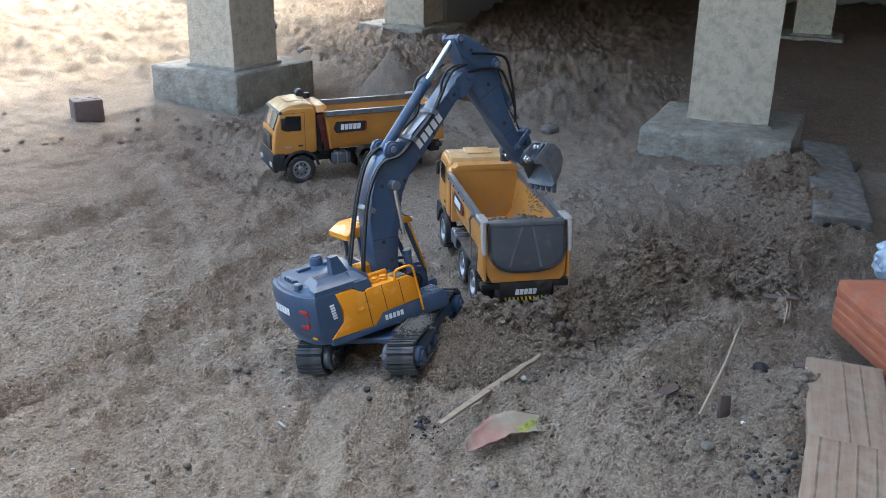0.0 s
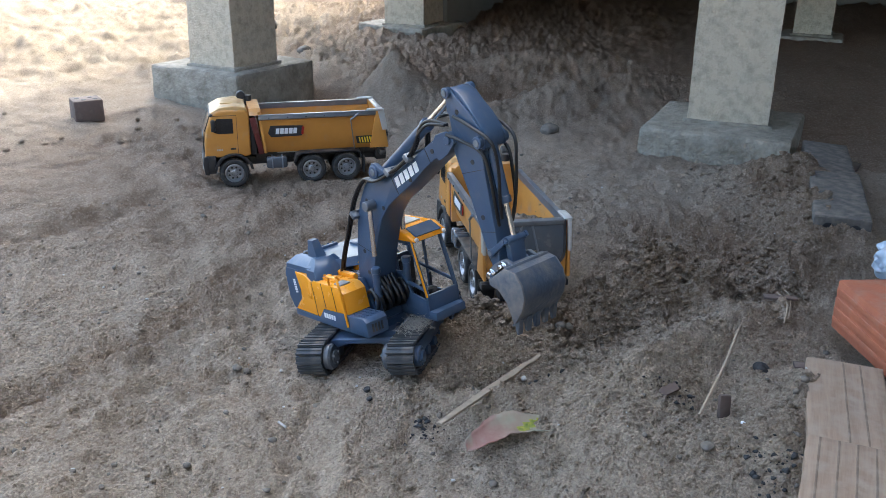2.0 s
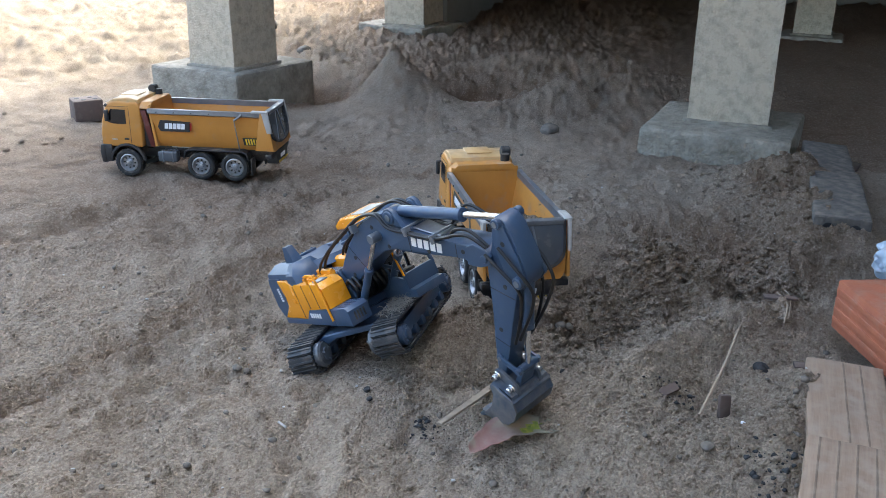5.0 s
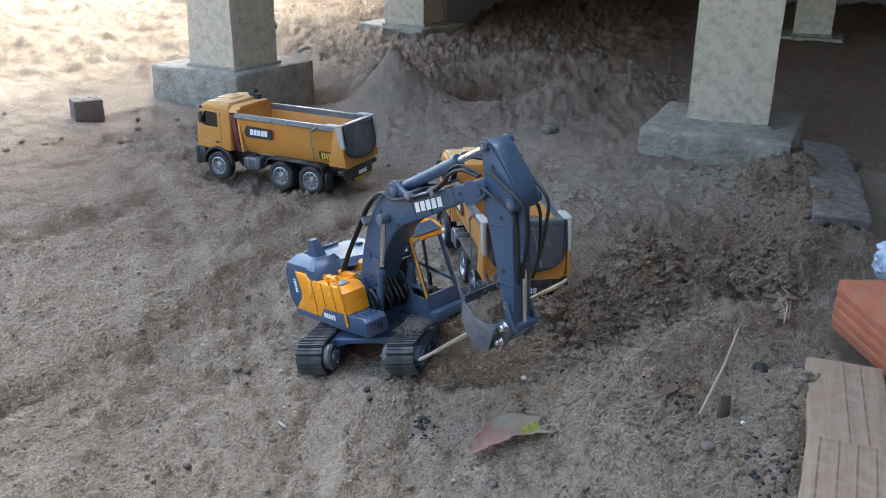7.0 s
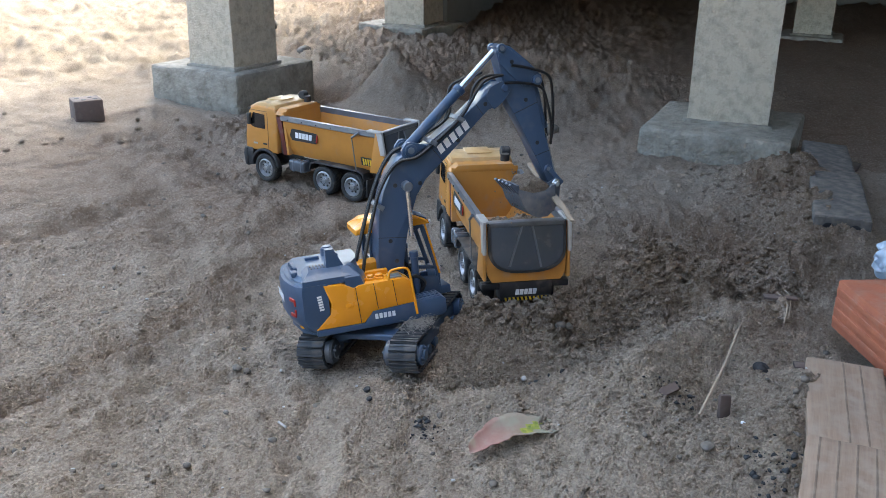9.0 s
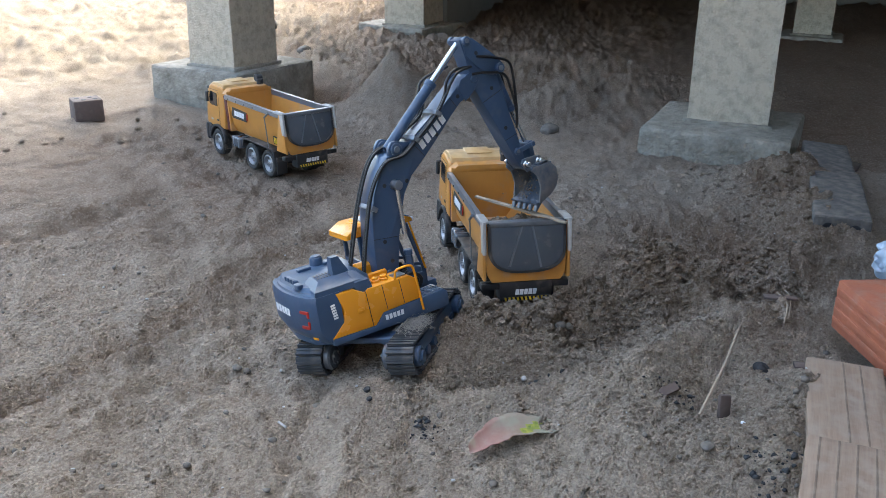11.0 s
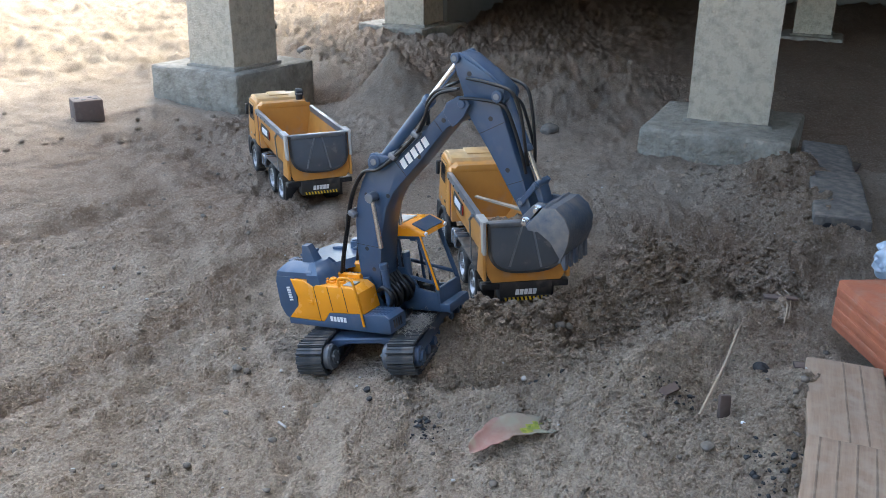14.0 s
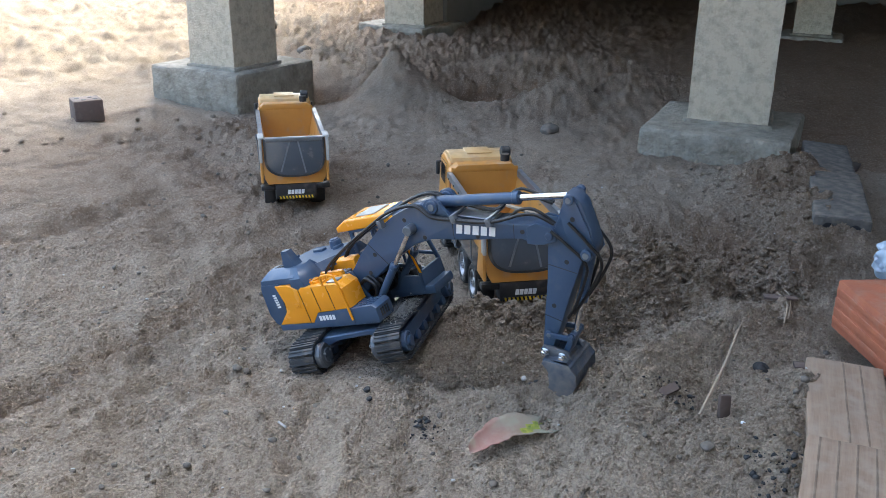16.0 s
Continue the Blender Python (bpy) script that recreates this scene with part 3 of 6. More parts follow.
def make_excavator():
    ex = thing("toy_excavator", "toy blue and yellow crawler excavator on sandy soil", "excavator")
    # undercarriage
    arch = [(-0.078, 0.022), (-0.074, 0.040), (-0.058, 0.052), (0.048, 0.052), (0.064, 0.040), (0.068, 0.022), (0.056, 0.022), (0.046, 0.034), (0.024, 0.042), (-0.034, 0.042), (-0.056, 0.034), (-0.066, 0.022)]
    part("chassis", merge(prism(arch, -0.088, -0.052, 0.002, 1, "x"), prism(arch, 0.052, 0.088, 0.002, 1, "x"), box(-0.06, 0.06, -0.045, 0.035, 0.042, 0.052, 0.002),
                          rod((0, 0, 0.044), (0, 0, 0.066), 0.05, n=28, w=0.002)), BLUE, ex, "", None)
    xa, xb, r, zc = -0.109, 0.115, 0.0255, 0.0295
    half = math.pi * r
    run = xb - xa
    count = 44
    for s in (1, -1):
        y = s * 0.079 - 0.005
        fr = part("track_frame", merge(box(xa, xb, y - 0.016, y + 0.016, 0.018, 0.042, 0.004), box(xa + 0.02, xb - 0.03, y - s * 0.02 - 0.006, y - s * 0.02 + 0.006, 0.024, 0.046, 0.003)), BLUE, ex)
        for xc in (xa, xb):
            hub = merge(rod((xc, y - 0.028, zc), (xc, y + 0.028, zc), 0.017, n=22, w=0.002), rod((xc, y - 0.032, zc), (xc, y + 0.032, zc), 0.009, n=16, w=0.001),
                        *[rod((xc + 0.0125 * math.cos(a), y - 0.030, zc + 0.0125 * math.sin(a)), (xc + 0.0125 * math.cos(a), y + 0.030, zc + 0.0125 * math.sin(a)), 0.0018, n=6) for a in np.arange(0, 6.2, 1.047)])
            part("sprocket", hub, BLUE, ex)
        inner = part("drive_motor", merge(rod((xa, y - s * 0.020, zc), (xa, y - s * 0.034, zc), 0.022, n=26, w=0.003), rod((xa, y - s * 0.034, zc), (xa, y - s * 0.037, zc), 0.012, n=20, w=0.001), *[rod((xa + 0.010 * math.cos(a), y - s * 0.034, zc + 0.010 * math.sin(a)), (xa + 0.010 * math.cos(a), y - s * 0.0395, zc + 0.010 * math.sin(a)), 0.0026, n=8) for a in (0.5, 2.6, 4.7)]), PANEL, ex, "scuffed dark drive hub")
        for k in range(6):
            xr = xa + run * (k + 0.7) / 6.4
            part("roller", rod((xr, y - 0.019, 0.014), (xr, y + 0.019, 0.014), 0.009, n=14, w=0.001), BLUE, ex)
        belt = [(xa + r * math.cos(a) * 0.94, zc + r * math.sin(a) * 0.94) for a in np.linspace(math.pi * 1.5, math.pi * 0.5, 14)] + [(xb + r * math.cos(a) * 0.94, zc + r * math.sin(a) * 0.94) for a in np.linspace(math.pi * 0.5, -math.pi * 0.5, 14)]
        inn = [(xa + (px - xa) * 0.86 if px < xa else (xb + (px - xb) * 0.86 if px > xb else px), zc + (pz - zc) * 0.86) for px, pz in belt]
        bm = bmesh.new()
        rows = [[bm.verts.new((px, yy, pz)) for px, pz in ring] for ring, yy in ((belt, y - 0.019), (belt, y + 0.019), (inn, y + 0.019), (inn, y - 0.019))]
        for a, b in ((0, 1), (1, 2), (2, 3), (3, 0)):
            for k in range(len(belt)):
                q = (k + 1) % len(belt)
                bm.faces.new((rows[a][k], rows[a][q], rows[b][q], rows[b][k]))
        part("track_belt", bm, TREAD, ex)
        pad = None
        for k in range(count):
            d = (k + 0.5) / count * (2 * run + 2 * half)
            if d < run:
                px, pz, a = xa + d, zc + r, 0
            elif d < run + half:
                t = (d - run) / r
                px, pz, a = xb + r * math.sin(t), zc + r * math.cos(t), t
            elif d < 2 * run + half:
                px, pz, a = xb - (d - run - half), zc - r, math.pi
            else:
                t = (d - 2 * run - half) / r
                px, pz, a = xa - r * math.sin(t), zc - r * math.cos(t), math.pi + t
            m = Matrix.Translation((px, y, pz)) @ Matrix.Rotation(a, 4, "Y")
            if pad is None:
                bm = merge(box(-0.0062, 0.0062, -0.0228, 0.0228, -0.0012, 0.0016, 0), box(-0.0052, -0.0022, -0.0228, 0.0228, 0.0016, 0.0042, 0), box(0.0022, 0.0044, -0.0228, 0.0228, 0.0016, 0.0034, 0))
                pad = part("track_pad", bm, TREAD, ex, "", m, 0)
            else:
                again(pad, m)
    # upper body, slewing about z
    up = part("upper_body", prism([(-0.120, -0.078), (-0.142, -0.052), (-0.150, 0.0), (-0.142, 0.052), (-0.120, 0.080), (0.05, 0.088), (0.134, 0.086), (0.137, 0.022), (0.045, 0.02), (0.045, -0.04), (0.088, -0.045), (0.090, -0.084), (0.0, -0.084)], 0.064, 0.080, 0.003, 2, "z"), BLUE, ex, "blue-grey slewing deck")
    rear = [(-0.100, -0.0835), (-0.141, -0.0835), (-0.150, -0.072), (-0.1565, -0.050), (-0.1605, -0.025), (-0.162, 0.0), (-0.1605, 0.025), (-0.1565, 0.050), (-0.150, 0.072), (-0.141, 0.0835), (-0.100, 0.0835)]
    cw = loft([(0.068, [(x * 0.86, y * 0.97) for x, y in rear]), (0.080, [(x * 0.95, y * 0.99) for x, y in rear]), (0.096, rear), (0.140, rear), (0.150, [(x * 0.985, y * 0.985) for x, y in rear])])
    part("counterweight", bevel(cw, 0.0022, 2), BLUE, up, "rounded blue-grey counterweight")
    part("counterweight_rim", loft([(0.1502, [(x * 0.955, y * 0.93) for x, y in rear]), (0.1535, [(x * 0.945, y * 0.91) for x, y in rear])]), BLUE, up)
    corner = Matrix.Translation((-0.1535, -0.0605, 0)) @ Matrix.Rotation(radians(-74), 4, "Z")
    part("tail_light", merge(box(-0.010, 0.010, -0.002, 0.002, 0.124, 0.129, 0.0006), box(0.006, 0.010, -0.002, 0.002, 0.118, 0.126, 0.0006)), RED, up, "red tail light chevron", corner)
    part("tail_light", merge(box(-0.010, 0.008, -0.002, 0.002, 0.099, 0.104, 0.0006), box(0.006, 0.010, -0.002, 0.002, 0.102, 0.112, 0.0006)), RED, up, "red tail light chevron", corner)
    part("amber_marker", box(-0.006, 0.006, -0.002, 0.003, 0.079, 0.085, 0.0006), YELLOW, up, "amber marker lamp", Matrix.Translation((-0.1435, -0.066, 0)) @ Matrix.Rotation(radians(-74), 4, "Z"))
    bars("brand_mark", 0, 0.120, 0.056, 0.012, 5, 0, WHITE, up, 0, Matrix.Translation((-0.1622, 0.004, 0)) @ Matrix.Rotation(radians(-90), 4, "Z"))
    # hood: a flat lid with a raised grille block, an exhaust fin and a round cap
    part("engine_hood", bevel(loft([(0.146, [(-0.150, -0.050), (-0.138, -0.072), (-0.070, -0.076), (-0.018, 0.016), (-0.018, 0.080), (-0.138, 0.078), (-0.150, 0.050)]), (0.160, [(-0.140, -0.042), (-0.130, -0.060), (-0.072, -0.064), (-0.026, 0.022), (-0.026, 0.072), (-0.130, 0.070), (-0.140, 0.044)])]), 0.0022, 2), BLUE, up, "blue-grey moulded engine hood")
    part("grille_block", bevel(loft([(0.148, [(-0.139, -0.081), (-0.060, -0.081), (-0.050, -0.018), (-0.132, -0.018)]), (0.158, [(-0.138, -0.080), (-0.060, -0.080), (-0.052, -0.020), (-0.132, -0.020)]), (0.170, [(-0.124, -0.066), (-0.066, -0.064), (-0.060, -0.028), (-0.120, -0.028)])]), 0.0018, 2), BLUE, up, "raised slotted hood block")
    for k in range(16):
        xx, yy = -0.1185 + (k % 8) * 0.0052, -0.055 + (k // 8) * 0.013
        part("hood_slot", prism([(xx, yy), (xx + 0.0022, yy), (xx + 0.0030, yy + 0.009), (xx + 0.0008, yy + 0.009)], 0.1685, 0.1708, 0, 1, "z"), BLACK, up)
    part("exhaust_pedestal", bevel(loft([(0.137, [(-0.070, -0.083), (-0.040, -0.083), (-0.030, -0.060), (-0.036, -0.034), (-0.070, -0.030)]), (0.155, [(-0.070, -0.082), (-0.045, -0.082), (-0.034, -0.058), (-0.040, -0.034), (-0.070, -0.030)]), (0.171, [(-0.072, -0.066), (-0.060, -0.066), (-0.052, -0.054), (-0.056, -0.036), (-0.072, -0.034)])]), 0.0015, 1), BLUE, up, "faceted blue-grey housing")
    part("exhaust", bevel(loft([(0.166, [(-0.094, -0.060), (-0.064, -0.060), (-0.064, -0.040), (-0.094, -0.040)]), (0.198, [(-0.092, -0.056), (-0.079, -0.056), (-0.079, -0.043), (-0.092, -0.043)])]), 0.0012, 1), BLUE, up, "blue-grey exhaust fin")
    for xa_, ya_, w_, d_ in ((-0.143, -0.030, 0.010, 0.018), (-0.138, 0.008, 0.008, 0.040), (-0.100, 0.045, 0.024, 0.012), (-0.060, 0.050, 0.010, 0.022)):
        part("hood_lug", box(xa_ - w_ / 2, xa_ + w_ / 2, ya_ - d_ / 2, ya_ + d_ / 2, 0.156, 0.1645, 0.0015), BLUE, up)
    for yy in (-0.012, -0.001, 0.010, 0.021):
        part("latch_bolt", box(-0.1435, -0.1405, yy, yy + 0.004, 0.1590, 0.1660, 0.0006, 1), BLUE, up)
    part("radiator_cap", merge(rod((-0.070, 0.058, 0.158), (-0.070, 0.058, 0.173), 0.0125, 0.0105, n=20, w=0.001), rod((-0.070, 0.058, 0.173), (-0.070, 0.058, 0.1755), 0.0085, n=18, w=0.001)), BLUE, up)
    # right-hand yellow tool boxes, stepped
    yb = prism([(-0.124, 0.0765), (-0.099, 0.100), (-0.0965, 0.116), (-0.106, 0.1475), (-0.076, 0.1465), (-0.057, 0.136), (-0.050, 0.140), (0.026, 0.140), (0.039, 0.131), (0.043, 0.096), (-0.030, 0.0925), (-0.046, 0.0755)], -0.0852, -0.040, 0.0018)
    part("tool_box", yb, YELLOW, up, "yellow panelled side box")
    for xx, zt in ((-0.052, 0.137), (-0.022, 0.139), (0.010, 0.139)):
        part("panel_seam", prism([(xx, 0.096 if xx > -0.04 else 0.077), (xx + 0.0009, 0.096 if xx > -0.04 else 0.077), (xx - 0.0030, zt), (xx - 0.0040, zt)], -0.0857, -0.083, 0), HOSE, up)
    part("latch", merge(box(-0.074, -0.062, -0.0868, -0.084, 0.1045, 0.113, 0.001), box(-0.0705, -0.0655, -0.0876, -0.085, 0.107, 0.1095, 0.0005)), YELLOW, up)
    for xx in (-0.041, -0.026, -0.011):
        part("filler_cap", merge(rod((xx, -0.066, 0.139), (xx, -0.066, 0.1445), 0.0078, n=18, w=0.001), rod((xx, -0.066, 0.1445), (xx, -0.066, 0.1485), 0.0058, n=16, w=0.001)), YELLOW, up)
    # silver plate added as the glossy highlight on the yellow plastic
    part("grip_plate", box(0.004, 0.024, -0.078, -0.058, 0.139, 0.1425, 0.001), SILVER, up, "silver plate for a glossy highlight on the yellow box")
    part("centre_cover", box(-0.062, 0.010, -0.042, 0.024, 0.08, 0.132, 0.003), YELLOW, up)
    part("catwalk", prism([(-0.042, 0.130), (-0.042, 0.146), (-0.036, 0.1475), (-0.032, 0.143), (-0.032, 0.130)], -0.060, 0.010, 0.001, 1, "x"), YELLOW, up)
    part("catwalk_tread", box(-0.056, 0.004, -0.029, -0.006, 0.131, 0.1375, 0.001), PANEL, up, "grey studded tread strip")
    for k in range(24):
        part("tread_stud", box(-0.053 + (k % 8) * 0.0072, -0.050 + (k % 8) * 0.0072, -0.0265 + (k // 8) * 0.007, -0.0225 + (k // 8) * 0.007, 0.1370, 0.1384, 0), SILVER, up)
    part("catwalk_edge", prism([(-0.002, 0.130), (-0.002, 0.150), (0.003, 0.154), (0.016, 0.154), (0.020, 0.146), (0.020, 0.130)], -0.050, 0.010, 0.0012, 1, "x"), YELLOW, up)
    part("handrail", tube([(0.042, -0.0880, 0.076), (0.038, -0.0880, 0.120), (0.034, -0.0880, 0.150), (0.027, -0.0880, 0.157), (0.013, -0.0870, 0.157), (0.003, -0.0860, 0.154), (0.000, -0.0840, 0.140)], 0.0021, 8, 8), YELLOW, up, "yellow bent handrail")
    part("step_box", prism([(0.042, 0.066), (0.042, 0.095), (0.086, 0.098), (0.094, 0.092), (0.094, 0.068)], -0.086, -0.044, 0.002), BLUE, up, "blue-grey studded step")
    for k in range(24):
        xx, yy = 0.046 + (k % 6) * 0.0070, -0.080 + (k // 6) * 0.0092
        part("step_stud", box(xx, xx + 0.0042, yy, yy + 0.0034, 0.0952 + 0.00048 * (k % 6), 0.0964 + 0.00048 * (k % 6), 0), BLUE, up)
    for k in range(4):
        part("step_vent", box(0.0935, 0.0950, -0.076 + k * 0.006, -0.073 + k * 0.006, 0.074, 0.088, 0), BLACK, up)
    bars("brand_mark", -0.0106, 0.0835, 0.036, 0.0085, 5, -0.0866, WHITE, up)
    part("blue_skirt", prism([(-0.124, 0.066), (-0.124, 0.0765), (-0.046, 0.0750), (-0.030, 0.0925), (0.043, 0.0958), (0.043, 0.066)], -0.0862, -0.078, 0.001), BLUE, up)
    bars("model_mark", 0, 0, 0.026, 0.0075, 6, 0, WHITE, up, 0, Matrix.Translation((-0.1135, -0.0838, 0.121)) @ Matrix.Rotation(radians(-97), 4, "Y"))
    # cab: open frame, yellow roof, dark seat
    before = set(up.children)
    x0, x1, y0, y1, z0, z1 = -0.010, 0.112, 0.022, 0.088, 0.070, 0.198
    side = [(x0, z0), (x0, z1), (0.06, z1), (0.078, z1 - 0.006), (x1, 0.105), (x1, z0)]
    for y in (y0, y1 - 0.005):
        bm = bmesh.new()
        for poly in ([(x0, z0), (x0, z1), (x0 + 0.008, z1), (x0 + 0.008, z0)], [(x1 - 0.006, z0), (x1, z0), (x1, 0.108), (0.089, z1 - 0.004), (0.081, z1 - 0.004), (x1 - 0.008, 0.108)], [(x0, z0), (x0, z0 + 0.022), (x1, z0 + 0.022), (x1, z0)],
                     [(x0, z1 - 0.008), (x0, z1), (0.088, z1), (0.088, z1 - 0.008)], [(0.036, z0 + 0.02), (0.036, z1 - 0.005), (0.041, z1 - 0.005), (0.041, z0 + 0.02)], [(x0, 0.132), (x0, 0.138), (x1 - 0.008, 0.118), (x1 - 0.008, 0.112)]):
            bm = merge(bm, prism(poly, y, y + 0.005, 0.0012, 1))
        part("cab_frame", bm, BLUE, up)
    part("cab_panel", prism([(0.034, z0), (0.034, 0.140), (0.050, 0.140), (0.072, 0.104), (x1 - 0.004, 0.098), (x1 - 0.002, z0)], y0 - 0.001, y0 + 0.004, 0.001), BLUE, up, "blue-grey lower cab panel")
    part("cab_back", prism([(x0, z0), (x0, 0.150), (x0 + 0.004, 0.150), (x0 + 0.004, z0)], y0, y1, 0.0008, 1), BLUE, up)
    for bar in (box(0.068, 0.080, y0, y1, z1 - 0.010, z1 - 0.002, 0.001), box(x1 - 0.006, x1, y0, y1, z0, 0.106, 0.001), box(x0, x0 + 0.005, y0, y1, z0, 0.125, 0.001), box(x0, x1, y0, y1, z0 - 0.002, z0 + 0.006, 0.001)):
        part("cab_bar", bar, BLUE, up)
    part("front_pillar", prism([(x1 - 0.003, 0.104), (x1 + 0.001, 0.104), (0.092, z1), (0.089, z1)], y0 - 0.0015, y0 + 0.001, 0.0005), YELLOW, up, "yellow front pillar")
    roof = prism([(x0 - 0.022, 0.194), (x0 - 0.022, 0.203), (-0.010, 0.214), (0.074, 0.214), (0.098, 0.202), (0.100, 0.196)], y0 - 0.003, y1 + 0.003, 0.004, 3)
    part("cab_roof", roof, YELLOW, up, "yellow rounded cab roof")
    part("roof_hatch", prism([(0.01, 0.2135), (0.01, 0.216), (0.05, 0.216), (0.05, 0.2135)], y0 + 0.010, y1 - 0.010, 0.0008, 1), PALE, up, "pale roof hatch")
    part("roof_visor", prism([(0.072, 0.2135), (0.074, 0.216), (0.098, 0.2045), (0.096, 0.2015)], y0 + 0.006, y1 - 0.006, 0.001, 1), BLUE, up)
    for yy in (y0 + 0.004, y1 - 0.004):
        part("headlamp", rod((0.099, yy, 0.200), (0.102, yy, 0.199), 0.0035, n=12), WHITE, up, "small white headlamp")
    part("seat", merge(prism([(0.012, 0.086), (0.012, 0.104), (0.02, 0.15), (0.026, 0.15), (0.024, 0.106), (0.052, 0.106), (0.054, 0.086)], 0.038, 0.070, 0.003), rod((0.06, 0.036, 0.085), (0.062, 0.036, 0.125), 0.002), rod((0.06, 0.072, 0.085), (0.062, 0.072, 0.125), 0.002), box(0.066, 0.082, 0.04, 0.068, 0.085, 0.104, 0.002)), BLACK, up, "black operator seat with levers")
    for o in set(up.children) - before:
        o.matrix_basis = Matrix.Translation((0.008, 0, 0)) @ o.matrix_basis
    part("boom_bracket", merge(prism([(-0.01, 0.078), (-0.006, 0.135), (0.022, 0.140), (0.045, 0.090), (0.045, 0.078)], BOOM_Y - 0.030, BOOM_Y - 0.024, 0.001), prism([(-0.01, 0.078), (-0.006, 0.135), (0.022, 0.140), (0.045, 0.090), (0.045, 0.078)], BOOM_Y + 0.024, BOOM_Y + 0.030, 0.001)), BLUE, up)
    for k in range(7):
        yy = BOOM_Y - 0.036 + k * 0.010
        part("hose", tube([(0.030, yy, 0.078), (0.060 + 0.004 * (k % 3), yy + 0.002, 0.092), (0.072 - 0.003 * (k % 2), yy - 0.002, 0.112), (0.056, yy, 0.126), (0.040, yy + 0.003, 0.118)], 0.0034), HOSE, up)
    for k in range(4):
        part("hose", tube([(0.02, BOOM_Y - 0.012 + k * 0.008, 0.085), (0.05, BOOM_Y - 0.014 + k * 0.009, 0.10), (0.062, BOOM_Y - 0.010 + k * 0.007, 0.118), (0.05, BOOM_Y - 0.012 + k * 0.008, 0.14)], 0.003), HOSE, up)
    # boom: cranked beam, foot at the origin, elbow pin at (BOOM_L, 0)
    bp = [(-0.012, 0.004), (-0.006, 0.022), (0.009, 0.031), (0.03, 0.047), (0.06, 0.065), (0.092, 0.083), (0.128, 0.096), (0.161, 0.1015), (0.190, 0.101), (0.212, 0.086), (0.223, 0.074), (0.246, 0.060), (0.293, 0.044), (0.333, 0.032), (0.362, 0.024), (0.383, 0.014), (0.389, 0.003), (0.384, -0.007), (0.362, -0.006), (0.346, -0.001), (0.334, 0.008), (0.306, 0.015), (0.262, 0.0235), (0.222, 0.0335), (0.183, 0.043), (0.151, 0.0425), (0.115, 0.033), (0.08, 0.020), (0.04, 0.002), (0.012, -0.016), (-0.006, -0.012)]
    boom = part("boom", prism(bp, -0.0228, 0.0228, 0.0018), BLUE, ex, "blue-grey cranked boom arm")
    for y in (-0.0228, 0.0228):
        s = -1 if y < 0 else 1
        lug = [(0.190, 0.090), (0.196, 0.101), (0.204, 0.1055), (0.216, 0.1050), (0.222, 0.099), (0.226, 0.086), (0.232, 0.072)]
        part("pin_boss", merge(prism(lug, y - 0.004, y + 0.004, 0.001), rod((0.210, y - 0.007, 0.0923), (0.210, y + 0.007, 0.0923), 0.0105, n=22, w=0.001)), BLUE, boom)
        part("pin_cap", rod((0.210, y + s * 0.0085, 0.0923), (0.210, y, 0.0923), 0.0055, n=14, w=0.0006), GREY, boom)
        part("pin", rod((0.1567, y + s * 0.018, 0.0694), (0.1567, y, 0.0694), 0.0082, n=18, w=0.001), GREY, boom)
        tip = [(0.340, 0.000), (0.350, 0.024), (0.366, 0.026), (0.386, 0.014), (0.391, 0.003), (0.386, -0.008), (0.364, -0.008), (0.349, -0.004)]
        part("tip_plate", prism(tip, y - 0.0015, y + 0.0015, 0.0008, 1), BLUE, boom)
        part("pin", rod((0.3795, y + s * 0.0045, 0.003), (0.3795, y, 0.003), 0.0062, n=18, w=0.001), BLUE, boom)
        for xx, zz in ((0.0394, 0.0159), (0.0634, 0.0434), (0.1477, 0.0844), (0.1718, 0.0488), (0.2646, 0.0287), (0.3397, 0.0182)):
            part("bolt_hole", rod((xx, y + s * 0.0006, zz), (xx, y - s * 0.002, zz), 0.0036, n=14), BLACK, boom)
        for pa, pb in (((0.058, 0.064), (0.082, 0.0215)), ((0.232, 0.066), (0.222, 0.034)), ((0.330, 0.0325), (0.322, 0.0115))):
            part("weld_seam", prism([pa, (pa[0] + 0.0009, pa[1]), (pb[0] + 0.0009, pb[1]), pb], y - 0.0005, y + 0.0005, 0), BLACK, boom)
    bars("brand_mark", 0.0, 0.0, 0.070, 0.0145, 5, -0.0232, WHITE, boom, 0.15, Matrix.Translation((0.266, 0, 0.0385)) @ Matrix.Rotation(radians(18), 4, "Y"))
    bars("brand_mark", 0.0, 0.0, 0.070, 0.0145, 5, 0.0239, WHITE, boom, 0.15, Matrix.Translation((0.266, 0, 0.0385)) @ Matrix.Rotation(radians(18), 4, "Y"))
    part("top_plate", prism([(0.240, 0.0650), (0.240, 0.0670), (0.296, 0.0458), (0.296, 0.0438)], -0.015, 0.015, 0.0006, 1), SILVER, boom, "bright silver top plate")
    for k, y in enumerate((-0.0215, -0.0265)):
        part("hose", tube([(-0.006, y - 0.006, -0.020), (-0.030, y - 0.010, 0.010), (-0.030 - 0.01 * k, y - 0.010, 0.040), (0.008, y - 0.008, 0.066), (0.07, y - 0.004, 0.088), (0.13, y - 0.003, 0.105), (0.180, y - 0.004, 0.103), (0.205, y - 0.008, 0.080), (0.235, y - 0.004, 0.066), (0.290, y - 0.003, 0.048), (0.328, y - 0.004, 0.045), (0.350, y - 0.006, 0.052 - 0.006 * k), (0.374, y - 0.004, 0.046 - 0.006 * k), (0.395, y, 0.018)], 0.0024), HOSE, boom, "black hydraulic hose")
